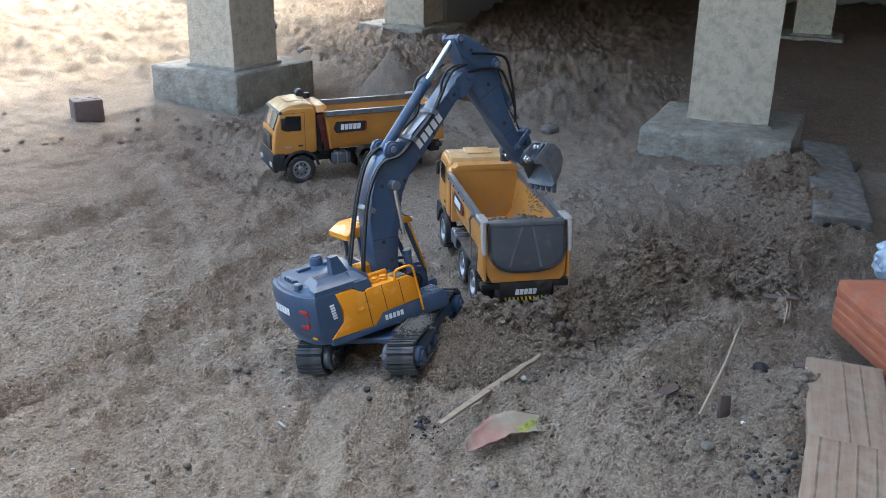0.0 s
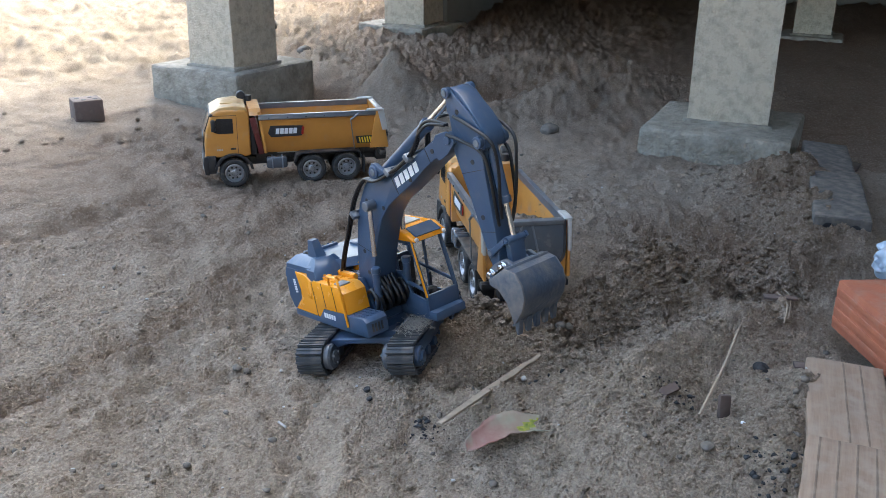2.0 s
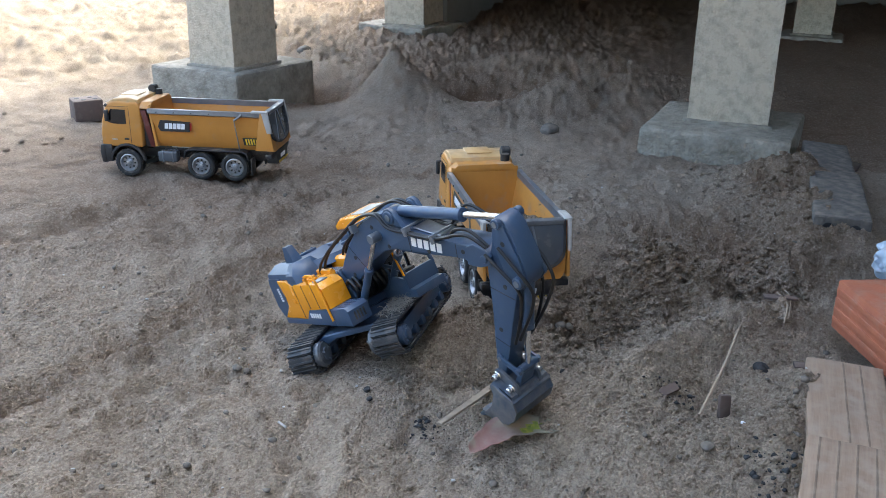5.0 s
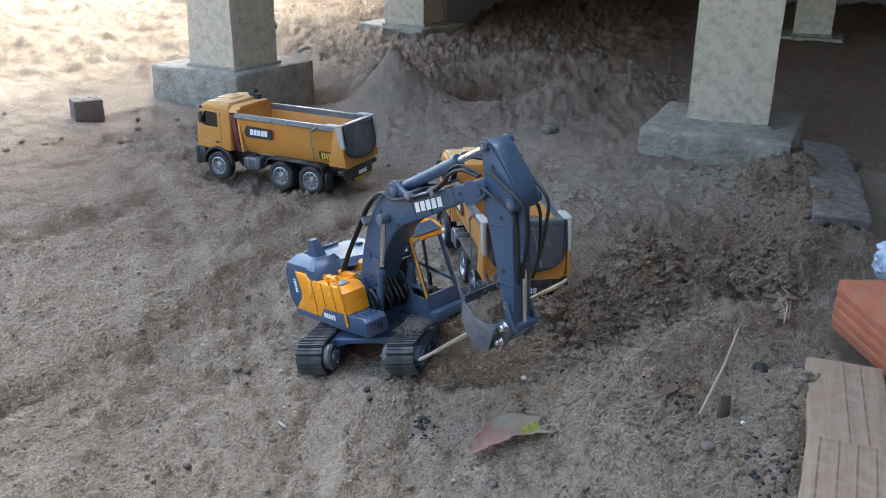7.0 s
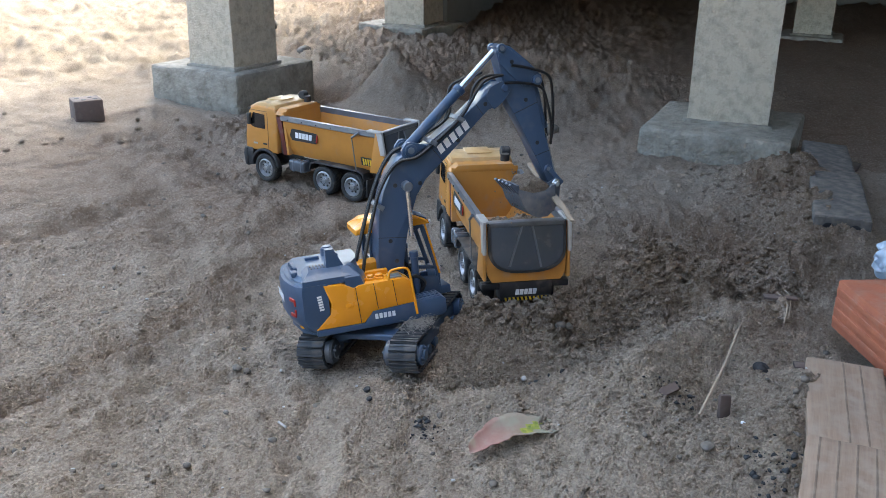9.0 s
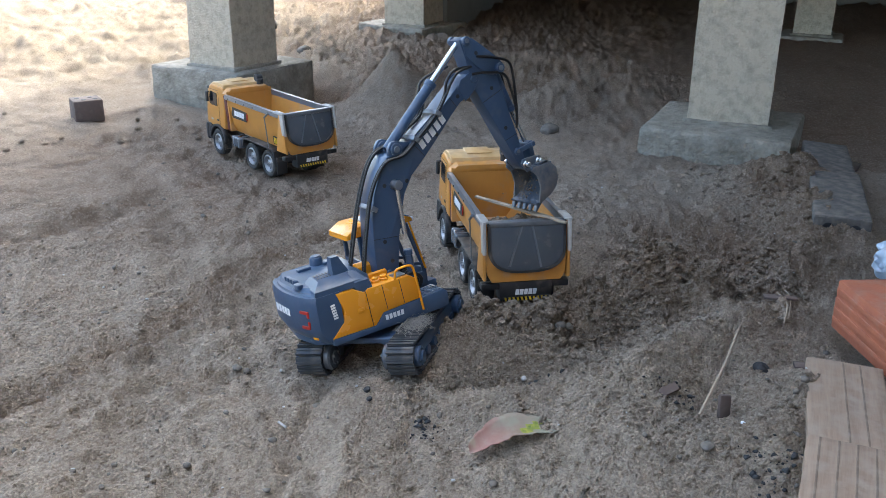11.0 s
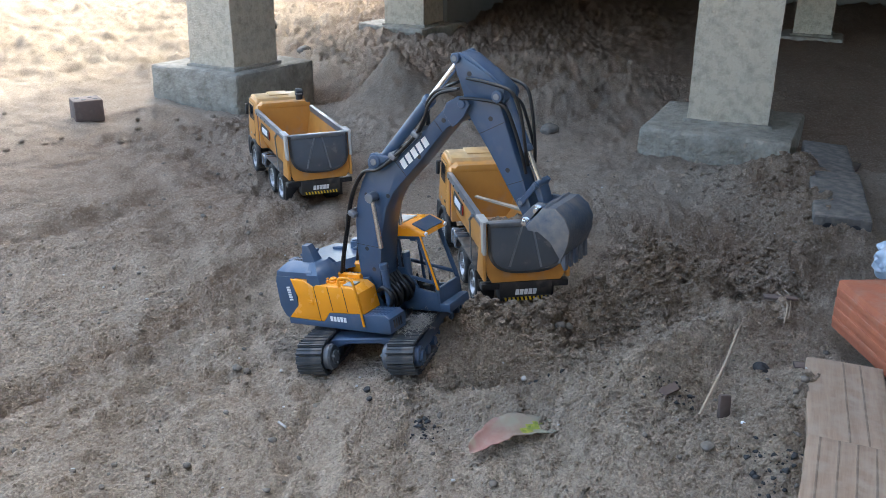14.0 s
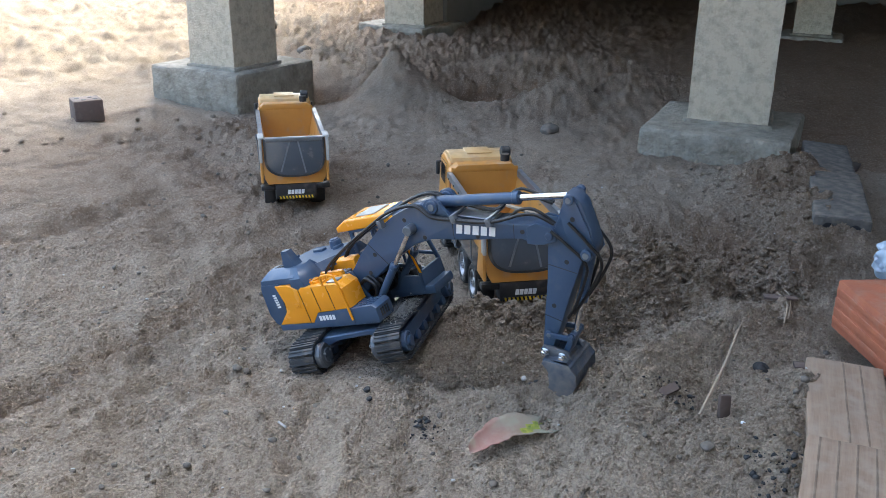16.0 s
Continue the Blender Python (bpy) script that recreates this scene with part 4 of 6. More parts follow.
    for k, y in enumerate((0.010, 0.017)):
        part("hose", tube([(-0.010, y, -0.010), (-0.032, y, 0.020), (-0.020, y, 0.055), (0.05, y, 0.082), (0.13, y, 0.104), (0.186, y, 0.108), (0.225, y, 0.086), (0.285, y, 0.054), (0.318, y, 0.062 + 0.006 * k), (0.345, y, 0.066 + 0.005 * k), (0.385, y, 0.040)], 0.0024), HOSE, boom)
    for xx, zz in ((0.105, 0.090), (0.240, 0.066), (0.296, 0.046)):
        part("hose_clamp", merge(box(xx - 0.004, xx + 0.004, -0.034, -0.0225, zz - 0.006, zz + 0.006, 0.001), box(xx - 0.004, xx + 0.004, -0.034, 0.024, zz + 0.004, zz + 0.007, 0.001)), GREY, boom)
    # stick: elbow pin at the origin, bucket pin at (STICK_L, 0)
    sp = [(-0.069, 0.022), (-0.068, 0.034), (-0.056, 0.046), (-0.022, 0.060), (0.000, 0.068), (0.014, 0.069), (0.026, 0.062), (0.028, 0.050), (0.066, 0.040), (0.094, 0.032), (0.143, 0.020), (0.180, 0.009), (0.194, 0.006), (0.195, -0.005), (0.186, -0.008), (0.133, -0.006), (0.074, -0.0035), (0.013, -0.0035), (-0.020, 0.008), (-0.044, 0.015)]
    stick = part("stick", prism(sp, -0.0165, 0.0165, 0.0018), BLUE, ex, "blue-grey dipper stick")
    for y in (-0.0165, 0.0165):
        s = -1 if y < 0 else 1
        head = [(-0.040, 0.015), (-0.068, 0.024), (-0.066, 0.035), (-0.020, 0.059), (0.014, 0.070), (0.027, 0.062), (0.024, 0.048), (0.010, 0.032), (-0.010, 0.024)]
        part("cheek_plate", prism(head, y + s * 0.0005, y + s * 0.0035, 0.001), BLUE, stick)
        for xx, zz, rr, dd in ((-0.0629, 0.029, 0.0075, 0.009), (0.0158, 0.058, 0.0085, 0.010), (0.160, 0.0027, 0.0065, 0.005)):
            part("pin", rod((xx, y + s * dd, zz), (xx, y, zz), rr, n=20, w=0.001), BLUE, stick)
            part("pin_cap", rod((xx, y + s * (dd + 0.0012), zz), (xx, y + s * dd, zz), rr * 0.55, n=14), GREY, stick)
        for xx, zz in ((-0.0336, 0.0345), (0.0356, 0.0264), (0.1106, 0.0086)):
            part("bolt_hole", rod((xx, y + s * (0.0041 if xx < 0 else 0.0006), zz), (xx, y - s * 0.002, zz), 0.0036, n=14), BLACK, stick)
        for pa, pb in (((0.044, -0.003), (0.050, 0.043)), ((0.128, -0.0055), (0.134, 0.022))):
            part("weld_seam", prism([pa, (pa[0] + 0.0009, pa[1]), (pb[0] + 0.0009, pb[1]), pb], y - 0.0005, y + 0.0005, 0), BLACK, stick)
    for k, y in enumerate((-0.021, 0.021)):
        part("hose", tube([(-0.012, y * 1.2, 0.004), (0.004, y * 1.25, 0.030), (0.030, y * 1.1, 0.058), (0.060, y, 0.056), (0.100, y * 0.9, 0.044), (0.128, y * 0.6, 0.030)], 0.0024), HOSE, stick, "black hydraulic hose")
        part("hose", tube([(-0.030, y * 1.2, 0.030), (-0.006, y * 1.2, 0.058), (0.022, y, 0.080), (0.055, y * 0.8, 0.072), (0.095, y * 0.7, 0.052), (0.120, y * 0.5, 0.038)], 0.0024), HOSE, stick)
    # bucket: stick pin at the origin, link pin at (0.030, 0)
    prof = [(0.016, -0.006), (0.042, -0.004), (0.056, -0.017), (0.058, -0.036), (0.051, -0.053), (0.036, -0.065), (0.014, -0.074), (0.002, -0.077)]
    inn = [(px - 0.0035 * (1 if px > 0.03 else 0.3), pz + 0.003) for px, pz in prof]
    shell = prism([*prof, *reversed(inn)], -0.038, 0.038, 0.0)
    cheek = [(0.016, -0.006), (0.042, -0.004), (0.056, -0.017), (0.058, -0.036), (0.051, -0.053), (0.036, -0.065), (0.014, -0.074), (0.008, -0.074), (0.015, -0.046), (0.011, -0.024), (0.000, -0.012), (0.004, -0.006)]
    bucket = part("bucket", shell, BUCKET, ex, "worn blue-grey digging bucket")
    part("top_plate", box(0.001, 0.047, -0.040, 0.040, -0.0125, -0.0045, 0.0015), BUCKET, bucket)
    for y in (-0.041, 0.0368):
        part("cheek", prism(cheek, y, y + 0.0042, 0.0012), CHEEK, bucket, "sand-scoured side cheek")
    for k in range(5):
        y = -0.033 + k * 0.0165
        part("tooth", prism([(0.014, -0.069), (0.018, -0.074), (0.002, -0.090), (-0.001, -0.088), (0.005, -0.074)], y - 0.0045, y + 0.0045, 0.001, 1), BUCKET, bucket)
    for y in (-0.0225, 0.0225):
        part("ear", prism([(-0.009, 0.002), (-0.005, 0.009), (0.004, 0.010), (0.024, 0.010), (0.034, 0.008), (0.040, 0.0), (0.046, -0.010), (0.002, -0.016)], y - 0.003, y + 0.003, 0.001), BUCKET, bucket)
    for xx in (0.0, 0.028):
        part("screw", merge(rod((xx, -0.026, 0), (xx, 0.026, 0), 0.004, n=14), *[rod((xx, d * 0.026, 0), (xx, d * 0.029, 0), 0.0074, n=18, w=0.0008) for d in (-1, 1)], *[rod((xx, d * 0.029, 0), (xx, d * 0.036, 0), 0.0055, n=6, w=0.0012) for d in (-1, 1)]), CHROME, bucket, "bright steel pin screw")
    # rams: barrels point along +x from their pin, rods along -x from theirs
    def ram(name, length, rb, rr, offs):
        b = merge(*[rod((-0.004, o, 0), (length, o, 0), rb, n=16, w=0.001) for o in offs], *[rod((length - 0.008, o, 0), (length + 0.002, o, 0), rb * 1.18, n=16, w=0.001) for o in offs])
        r = merge(*[rod((0.0, o, 0), (-length, o, 0), rr, n=14) for o in offs])
        return part(name + "_barrel", b, BLUE, ex, "blue-grey ram barrel"), part(name + "_rod", r, CHROME, ex, "polished steel ram rod")
    rams = {"stick_ram": ram("stick_ram", 0.135, 0.0088, 0.0052, [0.0]), "boom_ram": ram("boom_ram", 0.085, 0.0064, 0.0040, [-0.031]), "boom_ram_twin": ram("boom_ram", 0.085, 0.0064, 0.0040, [0.031]), "bucket_ram": ram("bucket_ram", 0.085, 0.0075, 0.004, [0.0])}
    link = part("rocker_link", merge(*[prism([(-0.005, -0.004), (-0.005, 0.004), (0.038, 0.004), (0.038, -0.004)], y - 0.002, y + 0.002, 0.001) for y in (-0.0205, 0.0205)], rod((0.033, -0.024, 0), (0.033, 0.024, 0), 0.004)), BLUE, ex)
    link2 = part("bucket_link", merge(box(-0.004, 0.036, -0.014, 0.014, -0.005, 0.005, 0.002), rod((0, -0.016, 0), (0, 0.016, 0), 0.006), rod((0.032, -0.016, 0), (0.032, 0.016, 0), 0.006)), BLUE, ex)
    # lint caught on the right track
    bm = bmesh.new()
    rnd = random.Random(5)
    for k in range(420):
        a = Vector((rnd.gauss(-0.050, 0.020), -0.088 + rnd.gauss(0, 0.012), 0.058 + abs(rnd.gauss(0, 0.005))))
        d = Vector((rnd.uniform(-1, 1), rnd.uniform(-1, 1), rnd.uniform(-0.2, 0.3))).normalized() * 0.011
        bm = merge(bm, tube([a, a + d * 0.5 + Vector((0, 0, 0.003)), a + d], 0.00028, 3, 3))
    part("caught_fibre", bm, LINT, ex, "dusty grey fibre tangle caught on the track")
    return ex, up, boom, stick, bucket, rams, link, link2


excavator, upper_body, boom_arm, stick_arm, bucket, rams, rocker, blink = make_excavator()


# ---- the toy dump trucks: origin on the soil under the rearmost axle, x towards the cab ----
def make_truck(m):
    tk = thing("toy_dump_truck", "toy amber dump truck with dark chassis on sandy soil", "truck", "toy dump trucks", m)
    part("chassis", merge(box(-0.095, 0.375, -0.026, 0.026, 0.048, 0.072, 0.003), box(-0.10, 0.25, -0.04, 0.04, 0.068, 0.084, 0.003)), BLACK, tk)
    for x in (0.0, 0.0975, 0.31):
        part("axle", rod((x, -0.062, 0.039), (x, 0.062, 0.039), 0.007), BLACK, tk)
    wheels = []
    for x in (0.31, 0.0975, 0.0):
        for s in (1, -1):
            w = 0.026 if x > 0.3 else 0.036
            hold = new("wheel")
            hold.parent, hold.matrix_basis = tk, Matrix.Translation((x, s * 0.076, 0.039))
            prof = [(-w, 0.0375), (-w + 0.003, 0.039), (-0.003, 0.039), (0.0, 0.0365), (0.0005, 0.030), (-0.003, 0.0255), (-w + 0.002, 0.0255), (-w, 0.03)]
            bm = bmesh.new()
            n = 36
            rings = [[bm.verts.new((r * math.cos(k * 2 * math.pi / n), s * y, r * math.sin(k * 2 * math.pi / n))) for y, r in prof] for k in range(n)]
            for k in range(n):
                a, b = rings[k], rings[(k + 1) % n]
                for j in range(len(prof)):
                    q = (j + 1) % len(prof)
                    bm.faces.new((a[j], b[j], b[q], a[q]))
            tyre = [bm]
            for k in range(30):
                q = Matrix.Rotation(k * math.pi / 15, 4, "Y")
                for yy, tw in ((-w * 0.32, 14), (-w * 0.70, -14)):
                    lug = box(-0.0025, 0.0025, -w * 0.22, w * 0.22, -0.001, 0.0013, 0)
                    bmesh.ops.transform(lug, matrix=q @ Matrix.Translation((0, s * yy, 0.039)) @ Matrix.Rotation(radians(tw), 4, "Z"), verts=lug.verts)
                    tyre.append(lug)
            part("tyre", merge(*tyre), RUBBER, hold)
            bm = bmesh.new()
            prof = [(-0.012, 0.0258), (-0.001, 0.0258), (0.0, 0.0228), (-0.003, 0.0215), (-0.008, 0.019), (-0.008, 0.012), (-0.003, 0.010), (-0.001, 0.007), (-0.001, 0.0)]
            rings = [[bm.verts.new((r * math.cos(k * 2 * math.pi / n), s * y, r * math.sin(k * 2 * math.pi / n))) for y, r in prof] for k in range(n)]
            for k in range(n):
                a, b = rings[k], rings[(k + 1) % n]
                for j in range(len(prof) - 1):
                    bm.faces.new((a[j], b[j], b[j + 1], a[j + 1]))
            bmesh.ops.remove_doubles(bm, verts=bm.verts, dist=0.0001)
            holes = [rod((0.0155 * math.cos(a), s * -0.009, 0.0155 * math.sin(a)), (0.0155 * math.cos(a), s * -0.0072, 0.0155 * math.sin(a)), 0.0028, n=10) for a in np.arange(0, 6.2, 0.785)]
            part("rim", bm, SILVER, hold, "silver wheel rim")
            part("rim_holes", merge(*holes), BLACK, hold)
            nuts = [rod((0.0075 * math.cos(a), s * -0.003, 0.0075 * math.sin(a)), (0.0075 * math.cos(a), s * 0.0005, 0.0075 * math.sin(a)), 0.0014, n=6) for a in np.arange(0, 6.2, 0.785)]
            part("wheel_nuts", merge(*nuts), GREY, hold)
            wheels.append(hold)
    # cab
    cab = part("cab", prism([(0.262, 0.088), (0.262, 0.200), (0.272, 0.212), (0.340, 0.214), (0.362, 0.205), (0.378, 0.160), (0.384, 0.120), (0.384, 0.088), (0.352, 0.084), (0.268, 0.084)], -0.072, 0.072, 0.006, 3), ORANGE, tk, "amber moulded cab")
    part("cab_roof", prism([(0.266, 0.208), (0.270, 0.218), (0.295, 0.224), (0.338, 0.220), (0.364, 0.206), (0.358, 0.203)], -0.068, 0.068, 0.004, 3), ROOF, cab, "dusty amber roof, paled for sky reflection")
    part("roof_ridge", box(0.285, 0.335, -0.028, 0.028, 0.222, 0.2245, 0.001), ROOF, cab)
    part("windscreen", prism([(0.3625, 0.200), (0.3665, 0.2005), (0.3825, 0.158), (0.379, 0.152)], -0.062, 0.062, 0.001), SMOKED, cab, "smoked windscreen")
    part("windscreen_band", prism([(0.355, 0.2035), (0.363, 0.2055), (0.3675, 0.1995), (0.362, 0.196)], -0.0735, 0.0735, 0.0015), BLACK, cab)
    for s in (1, -1):
        y = s * 0.0722
        part("side_window", prism([(0.306, 0.150), (0.306, 0.190), (0.348, 0.192), (0.358, 0.172), (0.358, 0.154), (0.344, 0.150)], y - 0.0008, y + 0.0008, 0.0), SMOKED, cab, "smoked side window")
        part("door_seam", merge(box(0.2955, 0.2965, y - 0.0004, y + 0.0004, 0.094, 0.196, 0), box(0.2955, 0.366, y - 0.0004, y + 0.0004, 0.1985, 0.1995, 0)), BLACK, cab)
        part("door_handle", box(0.302, 0.316, y - 0.0015, y + 0.0015, 0.105, 0.110, 0.001), BLACK, cab)
        bars("small_mark", 0.345, 0.106, 0.016, 0.005, 4, y - (0.0006 if s < 0 else -0.0012), PALE, cab)
        part("mirror", merge(box(0.352, 0.364, s * 0.080 - 0.004, s * 0.080 + 0.004, 0.158, 0.190, 0.003), rod((0.358, s * 0.070, 0.188), (0.358, s * 0.080, 0.188), 0.002)), BLACK, cab)
        arch = [(0.31 + 0.046 * math.cos(a), 0.042 + 0.046 * math.sin(a)) for a in np.linspace(0.15, 3.0, 12)] + [(0.31 + 0.053 * math.cos(a), 0.042 + 0.053 * math.sin(a)) for a in np.linspace(3.0, 0.15, 12)]
        part("wheel_arch", prism(arch, s * 0.078 - 0.012 * (s > 0), s * 0.078 + 0.012 * (s < 0), 0.001), BLACK, tk)
        part("step_panel", box(0.356, 0.384, s * 0.066 - 0.008, s * 0.066 + 0.008, 0.040, 0.090, 0.003), BLACK, tk)
        tank = part("side_tank", box(0.165, 0.222, s * 0.060 - 0.016, s * 0.060 + 0.016, 0.046, 0.078, 0.006, 3), PANEL, tk, "dark side fuel tank")
        for xx in (0.178, 0.206):
            part("strap", box(xx - 0.003, xx + 0.003, s * 0.060 - 0.0168, s * 0.060 + 0.0168, 0.045, 0.079, 0.006, 3), GREY, tank)
        g = [(-0.045, 0.062), (-0.040, 0.082), (-0.025, 0.088), (0.125, 0.088), (0.140, 0.082), (0.146, 0.062), (0.142, 0.062), (0.136, 0.079), (0.124, 0.084), (-0.024, 0.084), (-0.036, 0.078), (-0.041, 0.062)]
        part("mudguard", prism(g, s * 0.062 - 0.018, s * 0.062 + 0.018, 0.001), BLACK, tk)
    part("front_bumper", prism([(0.376, 0.036), (0.376, 0.088), (0.388, 0.088), (0.392, 0.070), (0.388, 0.038)], -0.076, 0.076, 0.003), BLACK, tk, "black front bumper")
    part("grille", box(0.3845, 0.388, -0.045, 0.045, 0.094, 0.140, 0.002), BLACK, cab)
    for s in (1, -1):
        part("headlight", box(0.3895, 0.393, s * 0.055 - 0.012, s * 0.055 + 0.012, 0.052, 0.064, 0.002), PALE, tk, "clear headlight")
    part("air_filter", merge(rod((0.275, -0.045, 0.228), (0.275, -0.065, 0.228), 0.012, n=18, w=0.002), rod((0.256, -0.05, 0.10), (0.256, -0.05, 0.228), 0.010, n=14)), BLACK, tk, "black air intake")
    part("cab_rear", box(0.245, 0.262, -0.060, 0.060, 0.084, 0.185, 0.003), BLACK, tk)
    # tipper body: round-bellied trough, rails, canopy, tailgate
    body = part("bed_floor", box(-0.085, 0.225, -0.050, 0.050, 0.088, 0.096, 0.002), ORANGE, tk, "amber bed floor")
    for s in (1, -1):
        outer = [(0.050, 0.086), (0.064, 0.110), (0.070, 0.150), (0.078, 0.192), (0.075, 0.192), (0.066, 0.150), (0.060, 0.114), (0.046, 0.094)]
        part("bed_side", prism([(s * a, b) for a, b in outer], -0.088, 0.232, 0.0008, 1, "x"), ORANGE, body)
        rail = prism([(s * 0.072, 0.183), (s * 0.072, 0.198), (s * 0.082, 0.198), (s * 0.083, 0.186), (s * 0.078, 0.183)], -0.088, 0.238, 0.002, 2, "x")
        part("top_rail", rail, GREY, body, "grey scuffed top rail")
        part("rear_post", prism([(-0.098, 0.092), (-0.101, 0.198), (-0.084, 0.198), (-0.066, 0.092)], s * 0.0800 - 0.0035, s * 0.0800 + 0.0035, 0.002), ORANGE, body)
        # pale colour of the caps stands for the sky's white highlight on them
        part("post_cap", merge(box(-0.104, -0.060, s * 0.079 - 0.008, s * 0.079 + 0.008, 0.197, 0.203, 0.002), prism([(-0.1065, 0.202), (-0.1055, 0.142), (-0.090, 0.142), (-0.088, 0.202)], s * 0.081 - 0.0035, s * 0.081 + 0.0035, 0.0015)), PALE, body, "corner cap, coloured pale for sky reflection")
        for xx in (0.06, 0.11, 0.16, 0.21):
            part("rail_bolt", rod((xx, s * 0.0832, 0.190), (xx, s * 0.0848, 0.190), 0.0018, n=8), BLACK, body)
        part("name_plate", prism([(0.122, 0.135), (0.118, 0.163), (0.206, 0.167), (0.214, 0.146), (0.206, 0.134)], s * 0.0722 - 0.0008, s * 0.0722 + 0.0008, 0), BLACK, body, "black nameplate")
        part("plate_edge", prism([(0.118, 0.139), (0.115, 0.160), (0.121, 0.160), (0.124, 0.139)], s * 0.0722 - 0.0008, s * 0.0722 + 0.0008, 0), RED, body)
        bars("plate_mark", 0.166, 0.150, 0.060, 0.0155, 5, s * 0.0735 + (0.0006 if s > 0 else 0), WHITE, body, 0.1 * -s, None, 0.18)
        for k in range(6):
            xx = -0.080 + k * 0.0075
            part("hazard_stripe", prism([(xx, 0.106), (xx + 0.0038, 0.106), (xx + 0.0070, 0.122), (xx + 0.0032, 0.122)], s * 0.0725 - 0.001, s * 0.0725 + 0.001, 0), BRIGHT, body)
        part("hazard_plate", prism([(-0.084, 0.104), (-0.032, 0.104), (-0.028, 0.124), (-0.084, 0.124)], s * 0.0695 - 0.0025, s * 0.0695 + 0.0025, 0), BLACK, body)
        part("cover_arm", merge(rod((-0.012, s * 0.087, 0.176), (-0.035, s * 0.087, 0.192), 0.003), rod((-0.012, s * 0.087, 0.176), (-0.022, s * 0.083, 0.092), 0.0016)), GREY, body, "thin strut rod")
        part("bed_foot", box(0.09, 0.19, s * 0.042 - 0.006, s * 0.042 + 0.006, 0.082, 0.09, 0.002), PALE, body)
        part("headboard_flank", prism([(0.226, 0.088), (0.240, 0.088), (0.262, 0.190), (0.246, 0.192)], s * 0.070 - 0.003, s * 0.070 + 0.003, 0.001), MAROON, body, "dull maroon flank panel")
    part("headboard", prism([(0.218, 0.090), (0.226, 0.090), (0.240, 0.205), (0.232, 0.207)], -0.074, 0.074, 0.001), ORANGE, body)
    part("canopy", prism([(-0.076, 0.197), (-0.060, 0.213), (0.060, 0.213), (0.076, 0.197)], 0.230, 0.262, 0.002, 2, "x"), ORANGE, body, "dusty amber canopy lip")
    # tailgate: dark U panel in an amber surround
    uo = [(-0.076, 0.198)] + [(0.076 * math.sin(a) if abs(a) < 1.3 else 0.076 * (1 if a > 0 else -1), 0.170 - 0.080 * math.cos(a)) for a in np.linspace(-1.45, 1.45, 20)] + [(0.076, 0.198)]
    part("tail_surround", prism([(-0.076, 0.198), (-0.0775, 0.125), (-0.074, 0.100), (-0.066, 0.087), (0.066, 0.087), (0.074, 0.100), (0.0775, 0.125), (0.076, 0.198)], -0.096, -0.088, 0.002, 2, "x"), ORANGE, body)
    uo = [(-0.074, 0.199)] + [((1 if a > 0 else -1) * 0.0735 * abs(math.sin(a)) ** 0.72, 0.152 - 0.046 * abs(math.cos(a)) ** 0.8) for a in np.linspace(-1.5, 1.5, 26)] + [(0.074, 0.199)]
    ui = [(a * 0.94, 0.199 if k in (0, len(uo) - 1) else b + 0.0040) for k, (a, b) in enumerate(uo)]
    gate = part("tailgate", prism(uo, -0.103, -0.095, 0.002, 2, "x"), PANEL, body, "dark grey rounded tailgate")
    rim = bmesh.new()
    vo, vi = [[[rim.verts.new((x, a, b)) for a, b in ring] for x in (-0.1055, -0.1025)] for ring in (uo, ui)]
    for k in range(len(uo) - 1):
        for q in ((vo[0][k], vo[0][k + 1], vi[0][k + 1], vi[0][k]), (vo[0][k], vo[0][k + 1], vo[1][k + 1], vo[1][k]), (vi[0][k], vi[0][k + 1], vi[1][k + 1], vi[1][k])):
            rim.faces.new(q)
    part("gate_rim", rim, BLACK, gate)
    part("gate_top", box(-0.106, -0.090, -0.074, 0.074, 0.190, 0.200, 0.002), GREY, gate)
    part("gate_rib", merge(prism([(-0.012, 0.190), (-0.008, 0.190), (-0.024, 0.115), (-0.028, 0.115)], -0.1042, -0.1022, 0, 1, "x"), prism([(0.008, 0.190), (0.012, 0.190), (0.036, 0.118), (0.032, 0.118)], -0.1042, -0.1022, 0, 1, "x")), GREY, gate)
    for ob in (o for o in body.children_recursive if o.name.split(".")[0] in ("tail_surround", "tailgate", "gate_rim", "gate_rib", "rear_post", "post_cap")):
        for v in ob.data.vertices:
            v.co.x -= 0.20 * (0.200 - v.co.z) if v.co.x < -0.08 else 0.0
    part("rear_beam", merge(box(-0.118, -0.088, -0.050, 0.050, 0.048, 0.086, 0.003), box(-0.112, -0.094, -0.084, -0.046, 0.070, 0.082, 0.002), box(-0.112, -0.094, 0.046, 0.084, 0.070, 0.082, 0.002)), BLACK, tk, "black rear bumper beam")
    bars("rear_mark", 0, 0.066, 0.042, 0.011, 5, 0, WHITE, tk, 0.1, Matrix.Translation((-0.1182, 0, 0)) @ Matrix.Rotation(radians(-90), 4, "Z"), 0.18)
    part("hazard_plate", box(-0.1195, -0.1165, -0.044, 0.044, 0.049, 0.057, 0), BLACK, tk)
    for k in range(11):
        a = -0.042 + k * 0.0078
        part("hazard_stripe", prism([(a, 0.0495), (a + 0.0038, 0.0495), (a + 0.0058, 0.0565), (a + 0.002, 0.0565)], -0.1202, -0.1192, 0, 1, "x"), BRIGHT, tk)
    for s in (1, -1):
        part("mud_flap", box(-0.052, -0.048, s * 0.060 - 0.016, s * 0.060 + 0.016, 0.018, 0.066, 0.001), BLACK, tk)
    return tk, wheels


